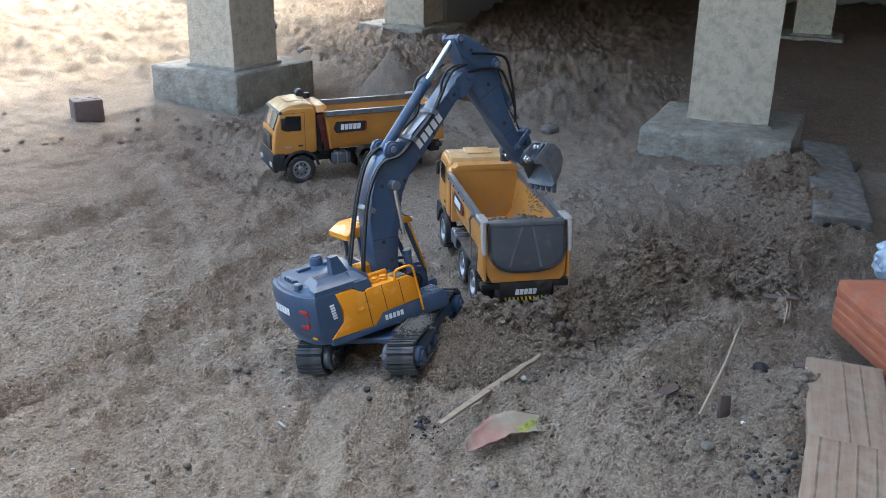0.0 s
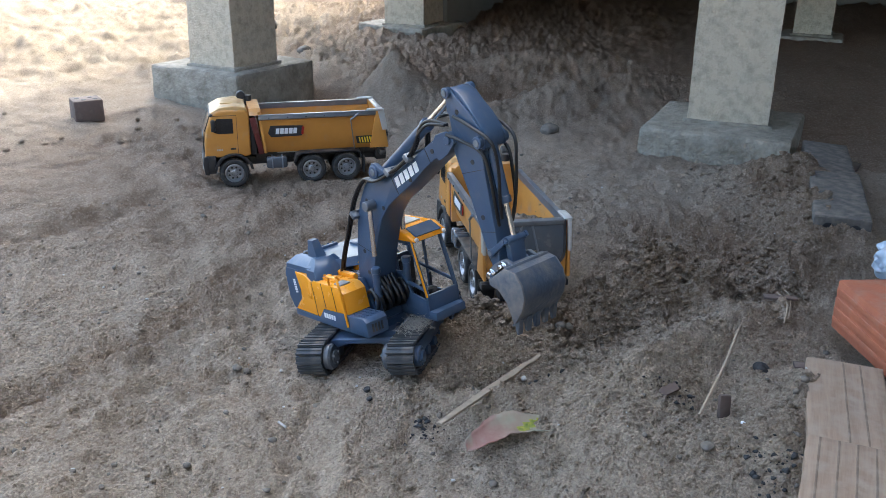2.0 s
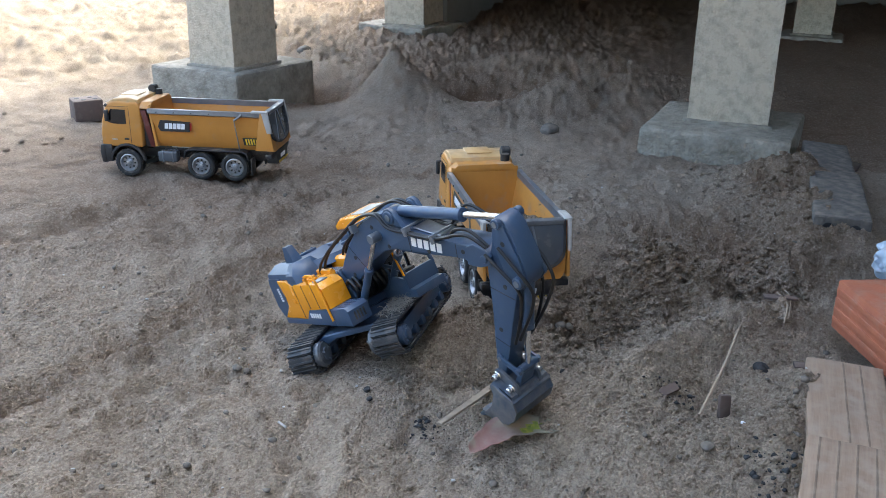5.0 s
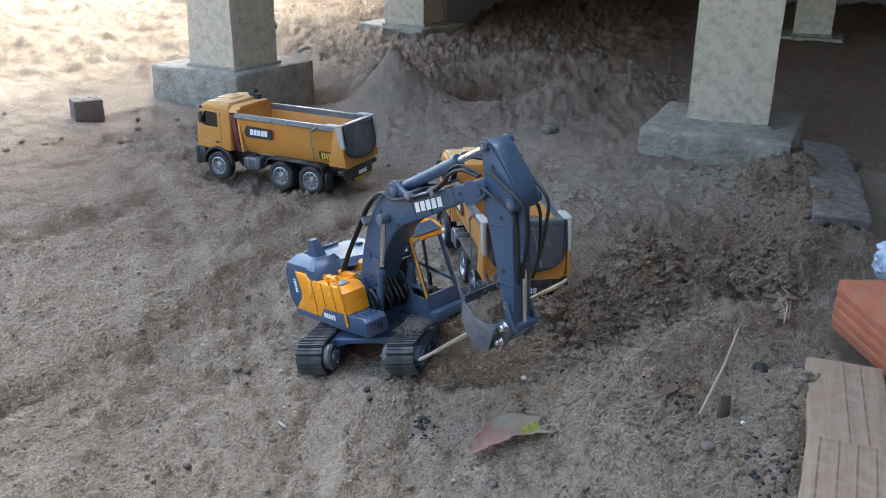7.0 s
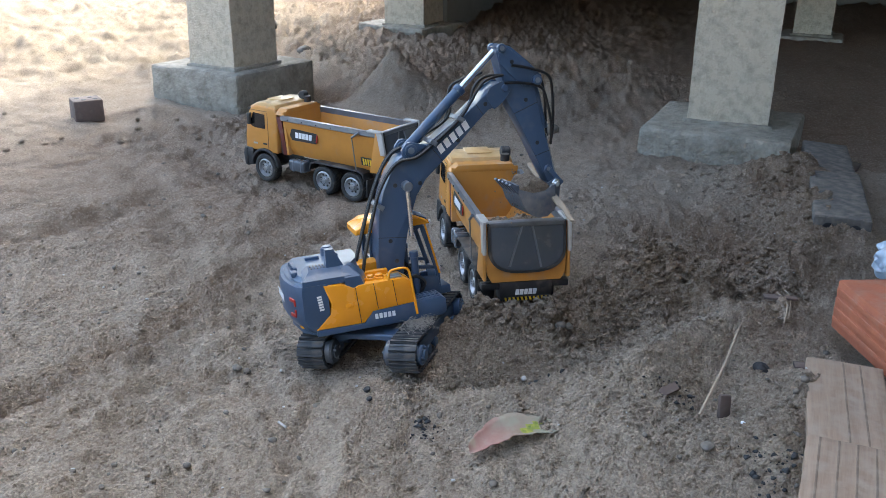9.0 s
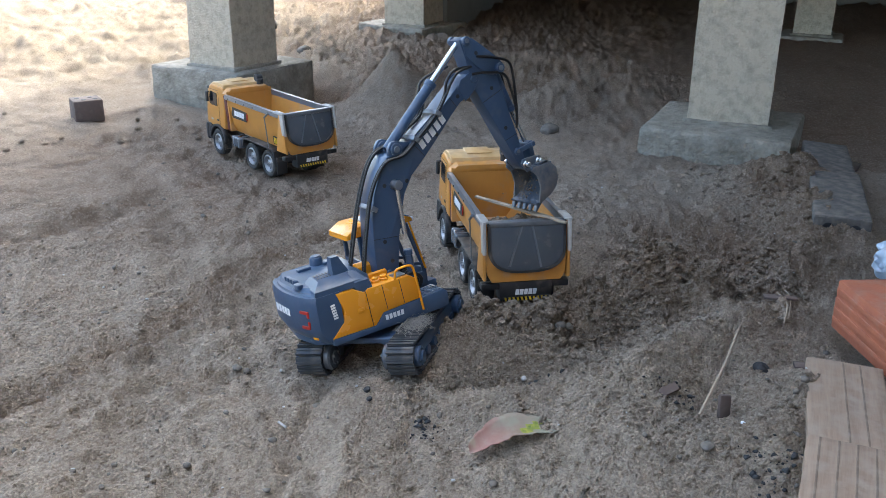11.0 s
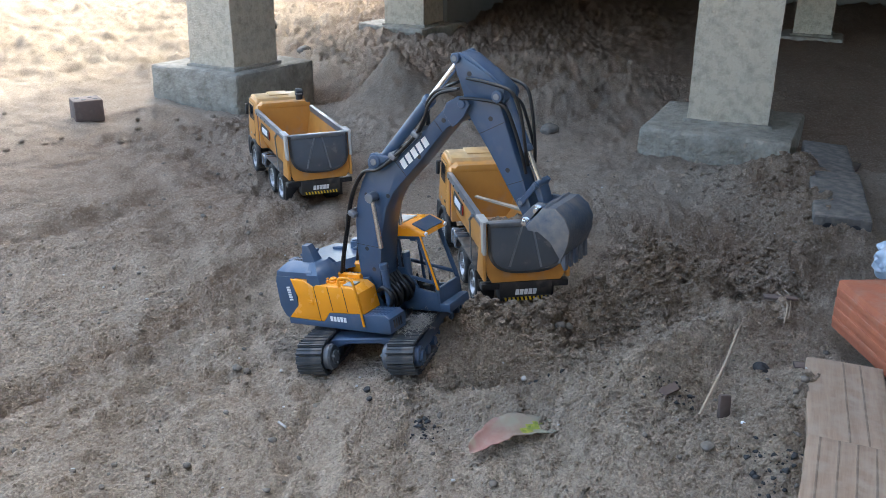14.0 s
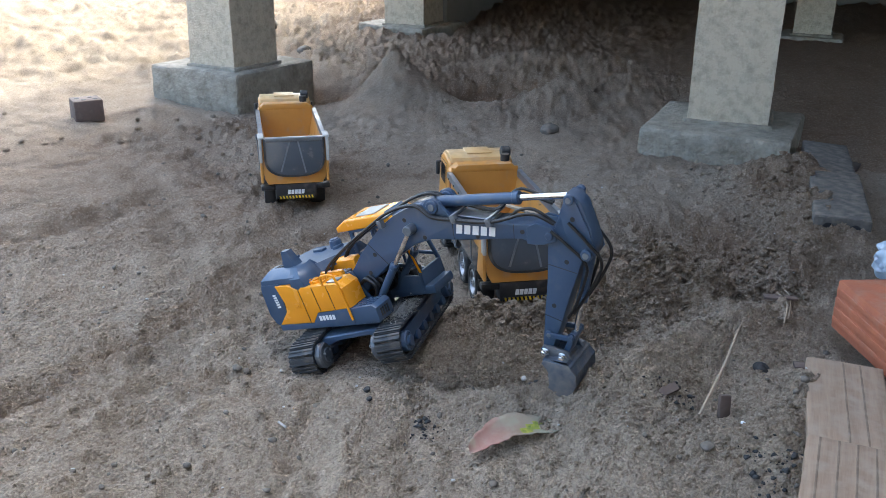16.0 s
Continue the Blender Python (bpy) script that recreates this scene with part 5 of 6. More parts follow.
truck, truck_wheels = make_truck(pose(0, 0, 0))
parked = copy_thing(truck, pose(0.133, 1.643, 0.001, 0, 0, 101.1))
tagged(parked, "toy amber dump truck parked, bed part filled with sand")
tagged(truck, "toy amber dump truck with empty bed, driving about")


# ---- loose things on and round the yard ----
def pebbles(name, n, where, size, mat, label, seed, sub=1, jag=0.14):
    """Many small stones or clods in one mesh, sunk a little into the ground."""
    rnd = np.random.default_rng(seed)
    pts = where(rnd, n)
    z, dug = terrain(pts[:, 0], pts[:, 1])
    bm = bmesh.new()
    bmesh.ops.create_icosphere(bm, subdivisions=sub, radius=1)
    base = np.array([v.co for v in bm.verts])
    tri = np.array([[v.index for v in f.verts] for f in bm.faces])
    bm.free()
    n = len(pts)
    r = size[0] * (size[1] / size[0]) ** (rnd.random(n) ** 2.2)
    sc = r[:, None] * rnd.uniform(0.65, 1.25, (n, 3)) * np.array([1, 1, 0.75])
    a = rnd.uniform(0, 6.28, n)
    b = base[None] * (1 + rnd.normal(0, jag, (n, len(base), 1))) * sc[:, None]
    v = np.empty_like(b)
    v[..., 0] = b[..., 0] * np.cos(a)[:, None] - b[..., 1] * np.sin(a)[:, None] + pts[:, :1]
    v[..., 1] = b[..., 0] * np.sin(a)[:, None] + b[..., 1] * np.cos(a)[:, None] + pts[:, 1:2]
    v[..., 2] = b[..., 2] + (z + 0.25 * r)[:, None]
    faces = (tri[None] + (np.arange(n) * len(base))[:, None, None]).reshape(-1, 3)
    me = bpy.data.meshes.new(name)
    me.from_pydata(v.reshape(-1, 3).tolist(), [], faces.tolist())
    me.shade_smooth()
    me.materials.append(mat)
    at = me.attributes.new("dug", "FLOAT", "POINT")
    at.data.foreach_set("value", np.repeat(dug, len(base)).astype(np.float32))
    return tagged(new(name, me), label, "stones", kind="stuff")


def fan(x0, x1, y0, y1):
    def pick(rnd, n):
        y = y0 * (y1 / y0) ** rnd.random(n)
        return np.stack([x0 + (x1 - x0) * rnd.random(n), y], 1)
    return pick


def round_spots(*spots):
    def pick(rnd, n):
        k = rnd.integers(0, len(spots), n)
        s = np.array(spots)[k]
        return s[:, :2] + rnd.normal(0, 1, (n, 2)) * s[:, 2:4]
    return pick


pebbles("grit", 9000, fan(-1.0, 0.95, 0.9, 2.6), (0.0012, 0.0045), SOIL, "loose grit and crumbs over the sandy soil", 3)
pebbles("clods", 6800, round_spots((0.41, 1.66, 0.11, 0.05), (0.13, 1.49, 0.07, 0.035), (0.62, 1.62, 0.12, 0.05), (0.30, 1.52, 0.08, 0.04), (0.08, 1.30, 0.06, 0.05), (0.43, 1.68, 0.07, 0.05), (0.60, 1.85, 0.16, 0.14), (0.45, 1.1, 0.12, 0.08), (-0.03, 1.23, 0.03, 0.03), (0.30, 1.24, 0.14, 0.05), (0.5, 1.4, 0.12, 0.06), (-0.45, 1.6, 0.12, 0.14), (0.9, 2.0, 0.1, 0.15), (0.35, 1.05, 0.14, 0.06)), (0.0014, 0.0062), SOIL, "crumbly clods of damp earth", 4)
pebbles("pile_clods", 4200, round_spots((0.42, 1.62, 0.085, 0.05), (0.42, 1.61, 0.06, 0.04), (0.12, 1.475, 0.05, 0.025), (0.10, 1.46, 0.03, 0.02), (0.30, 1.40, 0.06, 0.03), (0.24, 1.55, 0.07, 0.025), (0.60, 1.66, 0.09, 0.04), (0.86, 2.30, 0.08, 0.14), (0.66, 1.86, 0.10, 0.06)), (0.0025, 0.0120), SOIL, "coarse damp clods heaped by digging", 14, 1, 0.22)
pebbles("bank_crumbs", 1000, round_spots((0.42, 1.08, 0.10, 0.06), (0.50, 1.18, 0.08, 0.08), (0.30, 1.12, 0.10, 0.05), (0.16, 1.28, 0.07, 0.05), (0.20, 1.38, 0.08, 0.04), (0.05, 1.05, 0.10, 0.05), (-0.52, 1.50, 0.08, 0.16), (-0.38, 1.85, 0.09, 0.12), (-0.75, 2.6, 0.25, 0.2)), (0.0016, 0.0062), SOIL, "loose crumbs on the sandy bank", 15, 1, 0.22)
pebbles("pit_clods", 800, round_spots((0.40, 3.7, 0.35, 0.2), (0.0, 4.2, 0.3, 0.3), (0.9, 3.6, 0.3, 0.3), (-0.8, 2.9, 0.4, 0.2)), (0.003, 0.014), SOIL, "earth clods and rubble round the pit", 5)
pebbles("sunlit_rubble", 300, fan(-3.2, 0.4, 3.9, 7.5), (0.003, 0.011), SOIL, "rubble and clods on the open yard", 6)
pebbles("charcoal_bits", 260, round_spots((0.44, 1.0, 0.03, 0.025), (0.45, 0.99, 0.02, 0.02), (-0.02, 1.145, 0.022, 0.014), (0.36, 1.19, 0.02, 0.012), (0.20, 1.30, 0.03, 0.015), (0.14, 1.27, 0.02, 0.012)), (0.0012, 0.0058), CHAR, "black charcoal bits in the sand", 7, 1, 0.3)
pebbles("pale_pebbles", 130, fan(-0.9, 0.9, 0.95, 2.4), (0.0015, 0.005), PALE, "scattered pale pebbles", 8)
pebbles("dark_pebbles", 420, fan(-0.9, 0.9, 0.95, 2.8), (0.002, 0.008), STONE, "scattered dark pebbles", 9)


def stone(x, y, r, mat, label, sink=0.3):
    bm = bmesh.new()
    bmesh.ops.create_icosphere(bm, subdivisions=3, radius=r)
    for v in bm.verts:
        v.co.z *= 0.7
    rough_up(rough_up(bm, r * 0.35, 0.9 / r, x * 9), r * 0.1, 3 / r, y)
    return tagged(part("stone", bm, mat, None, "", pose(x, y, ground_z(x, y) + r * (0.7 - sink), 0, 0, x * 900)), label, "stone", "loose stones")


stone(0.045, 1.273, 0.011, STONE, "rounded brown pebble in the sand")
stone(-0.115, 1.216, 0.0055, CHAR, "black lump of charcoal on sand")
stone(-0.110, 1.200, 0.0045, CHAR, "black lump of charcoal on sand")
stone(-0.343, 1.329, 0.008, STONE, "dark clod on flat sand")
stone(-0.328, 1.333, 0.007, STONE, "dark clod on flat sand")
stone(-0.193, 1.207, 0.006, STONE, "small dark stone on flat sand")
stone(-0.350, 1.255, 0.005, STONE, "small dark stone on flat sand")
stone(0.525, 1.30, 0.013, CHAR, "smooth blue-black pebble in the soil")
stone(0.427, 1.091, 0.0035, WHITE, "tiny white pebble in the sand", 0.0)
stone(0.14, 1.335, 0.005, PALE, "small pale pebble on dug soil")
stone(0.235, 1.49, 0.009, STONE, "earthy clod on the dug bank")
stone(0.215, 1.47, 0.010, STONE, "earthy clod on the dug bank")
stone(0.36, 1.03, 0.009, STONE, "earthy clod on the sandy bank")
stone(0.36, 3.02, 0.03, STONE, "large pale clod by the pit")
stone(-1.05, 5.4, 0.05, STONE, "dark stone on the sunlit yard")
stone(-0.72, 4.6, 0.035, STONE, "dark stone on the sunlit yard")


def twig(name, pts, r, label, category="twig", mat=None):
    return tagged(part(name, rough_up(tube(pts, r, 7, 5), r * 0.3, 60, pts[0][0]), mat or TWIG, None), label, category)


twig("dry_twig", [(0.371, 1.114, 0.060), (0.43, 1.21, 0.085), (0.50, 1.36, 0.075), (0.536, 1.443, 0.055)], 0.0022, "dry grass stem lying over the bank")
twig("dry_twig", [(0.60, 1.42, 0.06), (0.625, 1.48, 0.07), (0.632, 1.55, 0.062)], 0.0014, "thin dry stem by the bricks")
twig("dry_twig", [(0.615, 1.44, 0.06), (0.638, 1.50, 0.072), (0.650, 1.56, 0.062)], 0.0012, "thin dry stem by the bricks")
twig("straw", [(-0.245, 1.163, ground_z(-0.245, 1.163) + 0.003), (-0.232, 1.154, ground_z(-0.232, 1.154) + 0.003)], 0.002, "short bit of pale straw", "straw", PALE)
twig("straw", [(0.118, 1.43, ground_z(0.118, 1.43) + 0.002), (0.142, 1.395, ground_z(0.142, 1.395) + 0.003)], 0.0015, "thin bit of straw on dug soil", "straw")


def chip(x, y, sx, sy, sz, rx, ry, rz, mat, label):
    bm = box(-sx / 2, sx / 2, -sy / 2, sy / 2, -sz / 2, sz / 2, sz * 0.15)
    return tagged(part("wood_chip", rough_up(bm, 0.002, 60, x), mat, None, "", pose(x, y, ground_z(x, y) + 0.4 * sz, rx, ry, rz)), label, "wood chip", "wood offcuts")


chip(0.342, 1.185, 0.036, 0.014, 0.005, 25, -10, 25, CLAY, "flat grey wood offcut half buried in sand")
chip(0.418, 1.150, 0.022, 0.008, 0.036, -15, 8, 20, CLAY, "dark upright wood stub in the sand")
chip(0.62, 1.50, 0.060, 0.014, 0.005, 0, 0, -8, CLAY, "thin red clay shard in the soil")
chip(0.625, 1.275, 0.110, 0.022, 0.006, 0, 0, -12, CLAY, "weathered reddish wood strip sunk in soil")


# screw on the lip of the bank
screw = thing("steel_screw", "small bright steel screw lying on soil", "screw", "", pose(0.043, 1.438, ground_z(0.043, 1.438) + 0.006, 0, 0, 25))
part("shank", rod((-0.016, 0, 0), (0.014, 0, 0), 0.0018, n=8), CHROME, screw)
part("head", merge(rod((-0.020, 0, 0), (-0.016, 0, 0), 0.0045, n=10, w=0.0006)), BLACK, screw)


def make_leaf():
    """A long dry leaf, arched and curled, with a green patch."""
    lf = thing("dry_leaf", "curled dry reddish leaf with a yellow-green patch", "leaf", "", pose(0.100, 1.108, ground_z(0.100, 1.108) + 0.004, 0, 0, 25))
    bm = bmesh.new()
    nu, nv = 26, 9
    grid = []
    for i in range(nu):
        t = i / (nu - 1)
        w = (0.020 + 0.002 * math.sin(23 * t) + 0.0015 * math.sin(51 * t)) * math.sin(math.pi * min(1, (t + 0.02) * 0.93)) ** 0.7 + 0.002
        row = []
        for j in range(nv):
            s = j / (nv - 1) * 2 - 1
            x = -0.072 + 0.146 * t
            y = s * w + 0.016 * math.sin(math.pi * t) - 0.006
            z = 0.008 * math.sin(math.pi * t) + 0.007 * s * s - 0.010 * (t > 0.8) * (t - 0.8) * s + 0.005 * (s + 1) + 0.0015 * math.sin(9 * t + 3 * s)
            row.append(bm.verts.new((x, y, z)))
        grid.append(row)
    for i in range(nu - 1):
        for j in range(nv - 1):
            bm.faces.new((grid[i][j], grid[i + 1][j], grid[i + 1][j + 1], grid[i][j + 1]))
    ob = part("blade", bm, LEAF, lf, "dry reddish-grey blade")
    so = ob.modifiers.new("thickness", "SOLIDIFY")
    so.thickness = 0.0009
    ob.data.materials.append(LEAF_GREEN)
    for f in ob.data.polygons:
        c = f.center
        if 0.018 < c.x < 0.058 and 0.000 < c.y - 0.1 * (c.x - 0.04) < 0.011:
            f.material_index = 1
    part("stalk", tube([(0.070, 0.004, 0.006), (0.080, 0.0, 0.004), (0.088, 0.002, 0.002)], 0.0012, 6), TWIG, lf)
    return lf


leaf = make_leaf()


# boards on the bank
def board(cx, cy, z, sx, sy, th, rz, rx, ry, grooves, label):
    ob = thing("wooden_board", label, "board", "boards on the bank", pose(cx, cy, z, rx, ry, rz))
    bm = box(-sx / 2, sx / 2, -sy / 2, sy / 2, -th, 0, 0.002)
    bmesh.ops.subdivide_edges(bm, edges=bm.edges, cuts=5, use_grid_fill=True)
    part("plank", rough_up(bm, 0.0011, 30, cx), PLANK, ob)
    # grooves are thin strips with their shade put into the wood colour
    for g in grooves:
        part("groove", box(-sx / 2 + 0.004, sx / 2 - 0.004, g - 0.0014, g + 0.0014, -0.002, 0.0007, 0.0004), GROOVE_SHADE, ob, "strip in shaded wood colour for a groove")
    return ob


board(0.572, 1.090, 0.083, 0.30, 0.110, 0.018, 70, 0, -1, (-0.022, 0.002), "sandy pale sawn board lying on soil")
board(0.482, 0.862, 0.102, 0.26, 0.122, 0.018, 66, 0, 0, (0.045, 0.022, 0.0, -0.022, -0.045), "grooved pale decking board on another board")


# hollow clay bricks, stacked, with a plastic bag behind
def clay_brick(m, label):
    ob = thing("clay_brick", label, "brick", "orange clay bricks", m)
    sx, sy, sz = 0.19, 0.30, 0.090
    bm = box(-sx / 2, sx / 2, -sy / 2, sy / 2, 0, sz, 0.004)
    part("body", rough_up(bm, 0.0012, 30, 2), BRICK, ob)
    for k in range(4):
        z = 0.018 + k * 0.018
        part("ridge", box(-sx / 2 - 0.0022, -sx / 2 + 0.001, -sy / 2 + 0.005, sy / 2 - 0.005, z - 0.0055, z + 0.0055, 0.0015), BRICK, ob)
    return ob


clay_brick(pose(0.790, 1.285, 0.052, 0, 0, 4), "dusty orange ribbed clay brick lying on soil")
bm = bmesh.new()
bmesh.ops.create_icosphere(bm, subdivisions=5, radius=0.06)
for v in bm.verts:
    d = noise.noise(v.co * 28) * 0.016 + abs(noise.noise(v.co * 60 + Vector((3, 1, 2)))) * 0.012
    v.co = v.co * (1 + d / 0.06)
    v.co.z *= 0.75
tagged(part("plastic_bag", bm, BAG, None, "", pose(0.895, 1.585, 0.112)), "crumpled pale blue plastic bag behind bricks", "bag")


# two hollow concrete blocks sunk in line, and a clay brick at the far footing
def hollow_block(m):
    ob = thing("hollow_block", "grey hollow concrete block half buried in soil", "block", "hollow concrete blocks", m)
    sx, sy, sz = 0.13, 0.37, 0.15
    for y0, y1 in ((-sy / 2, -sy / 2 + 0.028), (-0.014, 0.014), (sy / 2 - 0.028, sy / 2)):
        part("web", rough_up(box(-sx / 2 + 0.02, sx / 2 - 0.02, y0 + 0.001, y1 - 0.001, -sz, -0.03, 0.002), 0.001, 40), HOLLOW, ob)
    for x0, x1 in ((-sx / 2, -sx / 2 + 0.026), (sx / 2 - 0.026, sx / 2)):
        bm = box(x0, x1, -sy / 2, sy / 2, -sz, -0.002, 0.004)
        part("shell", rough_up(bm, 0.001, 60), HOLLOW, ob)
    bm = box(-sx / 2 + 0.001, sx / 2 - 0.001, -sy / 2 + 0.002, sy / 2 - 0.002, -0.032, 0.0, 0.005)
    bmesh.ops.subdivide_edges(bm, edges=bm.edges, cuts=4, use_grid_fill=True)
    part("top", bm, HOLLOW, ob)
    # cells are dark discs, their inner shade put into the colour
    for s in (-0.03, 0.03):
        part("cell", rod((s, -sy / 2 - 0.001, -0.030), (s, -sy / 2 + 0.004, -0.030), 0.014, n=18), CHAR, ob, "dark disc for the shade inside a cell")
    return ob


hollow_block(pose(1.00, 2.17, 0.066, 2, 0, -18.5))
hollow_block(pose(1.118, 2.53, 0.062, 0, 3, -18.5))

brick = thing("brick", "dull red perforated brick standing on sand", "brick", "", pose(-1.262, 3.115, ground_z(-1.262, 3.115) - 0.006, 0, 0, 33))
bm = box(-0.049, 0.049, -0.042, 0.042, 0, 0.078, 0.003)
part("body", rough_up(bm, 0.0015, 25), CLAY, brick)
# holes drawn as dark discs that stand for the shade in them
for a, b in ((-0.03, 0.015), (0.02, 0.018), (-0.012, -0.02), (0.032, -0.016)):
    part("hole", rod((a * 0.9, b * 0.9, 0.074), (a * 0.9, b * 0.9, 0.0788), 0.008, n=14), CHAR, brick)

for x, y, rz, sx, label in ((0.30, 7.0, 10, 0.30, "pale broken board under the house"), (0.42, 6.9, -8, 0.25, "pale broken board under the house"), (1.22, 2.62, 60, 0.12, "dull red shard by the footing")):
    tagged(part("debris", rough_up(box(-sx / 2, sx / 2, -0.03, 0.03, 0, 0.012, 0.002), 0.003, 20, x), PALE if y > 3 else CLAY, None, "", pose(x, y, ground_z(x, y) + 0.002, 4, 3, rz)), label, "debris")


# ---- sand in the parked truck's bed, in the bucket, and the stick that is scooped up ----
def heap():
    bm = bmesh.new()
    nx, ny = 40, 24
    grid = []
    for i in range(nx):
        row = []
        for j in range(ny):
            x, s = -0.086 + 0.262 * i / (nx - 1), (j / (ny - 1)) * 2 - 1
            top = 0.098 + 0.086 * math.exp(-((x + 0.045) / 0.095) ** 2) * (1 - 0.12 * s * s)
            top += 0.012 * noise.noise(Vector((x * 40, s * 3, 1))) + 0.010 * noise.noise(Vector((x * 110, s * 8, 4)))
            half = 0.046 + 0.018 * min(1, max(0, (top - 0.095) / 0.05))
            row.append(bm.verts.new((x, s * half, max(top, 0.0975))))
        grid.append(row)
    for i in range(nx - 1):
        for j in range(ny - 1):
            bm.faces.new((grid[i][j], grid[i + 1][j], grid[i + 1][j + 1], grid[i][j + 1]))
    edge = [e for e in bm.edges if len(e.link_faces) == 1]
    g = bmesh.ops.extrude_edge_only(bm, edges=edge)
    for v in g["geom"]:
        if isinstance(v, bmesh.types.BMVert):
            v.co.z = 0.0965
    return tagged(part("sand_pile", bm, LOAD, None, "", parked.matrix_basis.copy()), "heap of dug sand in the parked truck's bed", "sand")


sand_heap = heap()


def bucket_sand():
    """A scoop of sand, shaped by the bucket: bucket pin at the origin."""
    bm = prism([(0.012, -0.004), (0.040, -0.004), (0.052, -0.018), (0.054, -0.036), (0.047, -0.050), (0.034, -0.061), (0.012, -0.070), (-0.006, -0.054), (-0.014, -0.032)], -0.0362, 0.0362, 0.003)
    bmesh.ops.subdivide_edges(bm, edges=bm.edges, cuts=4, use_grid_fill=True)
    for v in bm.verts:
        if v.co.x < 0.012:
            v.co.x += 0.008 * noise.noise(v.co * 60) + 0.003
        v.co += noise.noise_vector(v.co * 140) * 0.0015
    return tagged(part("sand_scoop", bm, LOAD, None), "bucketful of dug damp sand", "sand")


sand_scoop = bucket_sand()
bm = prism([(-0.135, -0.0045), (-0.06, -0.005), (0.05, -0.0055), (0.135, -0.0035), (0.135, 0.003), (0.05, 0.0055), (-0.06, 0.005), (-0.135, 0.004)], -0.002, 0.002, 0.0008, 1, "z")
bmesh.ops.subdivide_edges(bm, edges=bm.edges, cuts=3, use_grid_fill=True)
lath = tagged(part("wooden_stick", rough_up(bm, 0.0018, 30, 1), TWIG, None), "thin pale split wooden stick", "stick")


def grains(seed):
    """A loose handful of falling sand."""
    rnd = random.Random(seed)
    bm = bmesh.new()
    for k in range(170):
        p = Vector((rnd.gauss(0, 0.012), rnd.gauss(0, 0.012), rnd.gauss(0, 0.022)))
        bmesh.ops.create_icosphere(bm, subdivisions=1, radius=rnd.uniform(0.0006, 0.0018), matrix=Matrix.Translation(p))
    return tagged(part("falling_sand", bm, LOAD, None), "loose sand grains falling from the bucket", "sand", kind="stuff")


first_fall, second_fall = grains(1), grains(2)


# ---- what moves ----
def glide(rows, t):
    """Smooth in-between values of rows (t, a, b, ...) at t, with no overshoot."""
    k = max(1, min(len(rows) - 1, sum(r[0] <= t for r in rows)))
    p, q = rows[k - 1], rows[k]
    o, n = rows[max(k - 2, 0)], rows[min(k + 1, len(rows) - 1)]
    h = q[0] - p[0]
    s = max(0.0, min(1.0, (t - p[0]) / h))
    out = []
    for i in range(1, len(p)):
        d = (q[i] - p[i]) / h
        dl = (p[i] - o[i]) / (p[0] - o[0]) if p[0] > o[0] else d
        dr = (n[i] - q[i]) / (n[0] - q[0]) if n[0] > q[0] else d
        ml = 0.0 if dl * d <= 0 else 2 * dl * d / (dl + d)
        mr = 0.0 if dr * d <= 0 else 2 * dr * d / (dr + d)
        s2, s3 = s * s, s * s * s
        out.append((2 * s3 - 3 * s2 + 1) * p[i] + (s3 - 2 * s2 + s) * h * ml + (3 * s2 - 2 * s3) * q[i] + (s3 - s2) * h * mr)
    return out


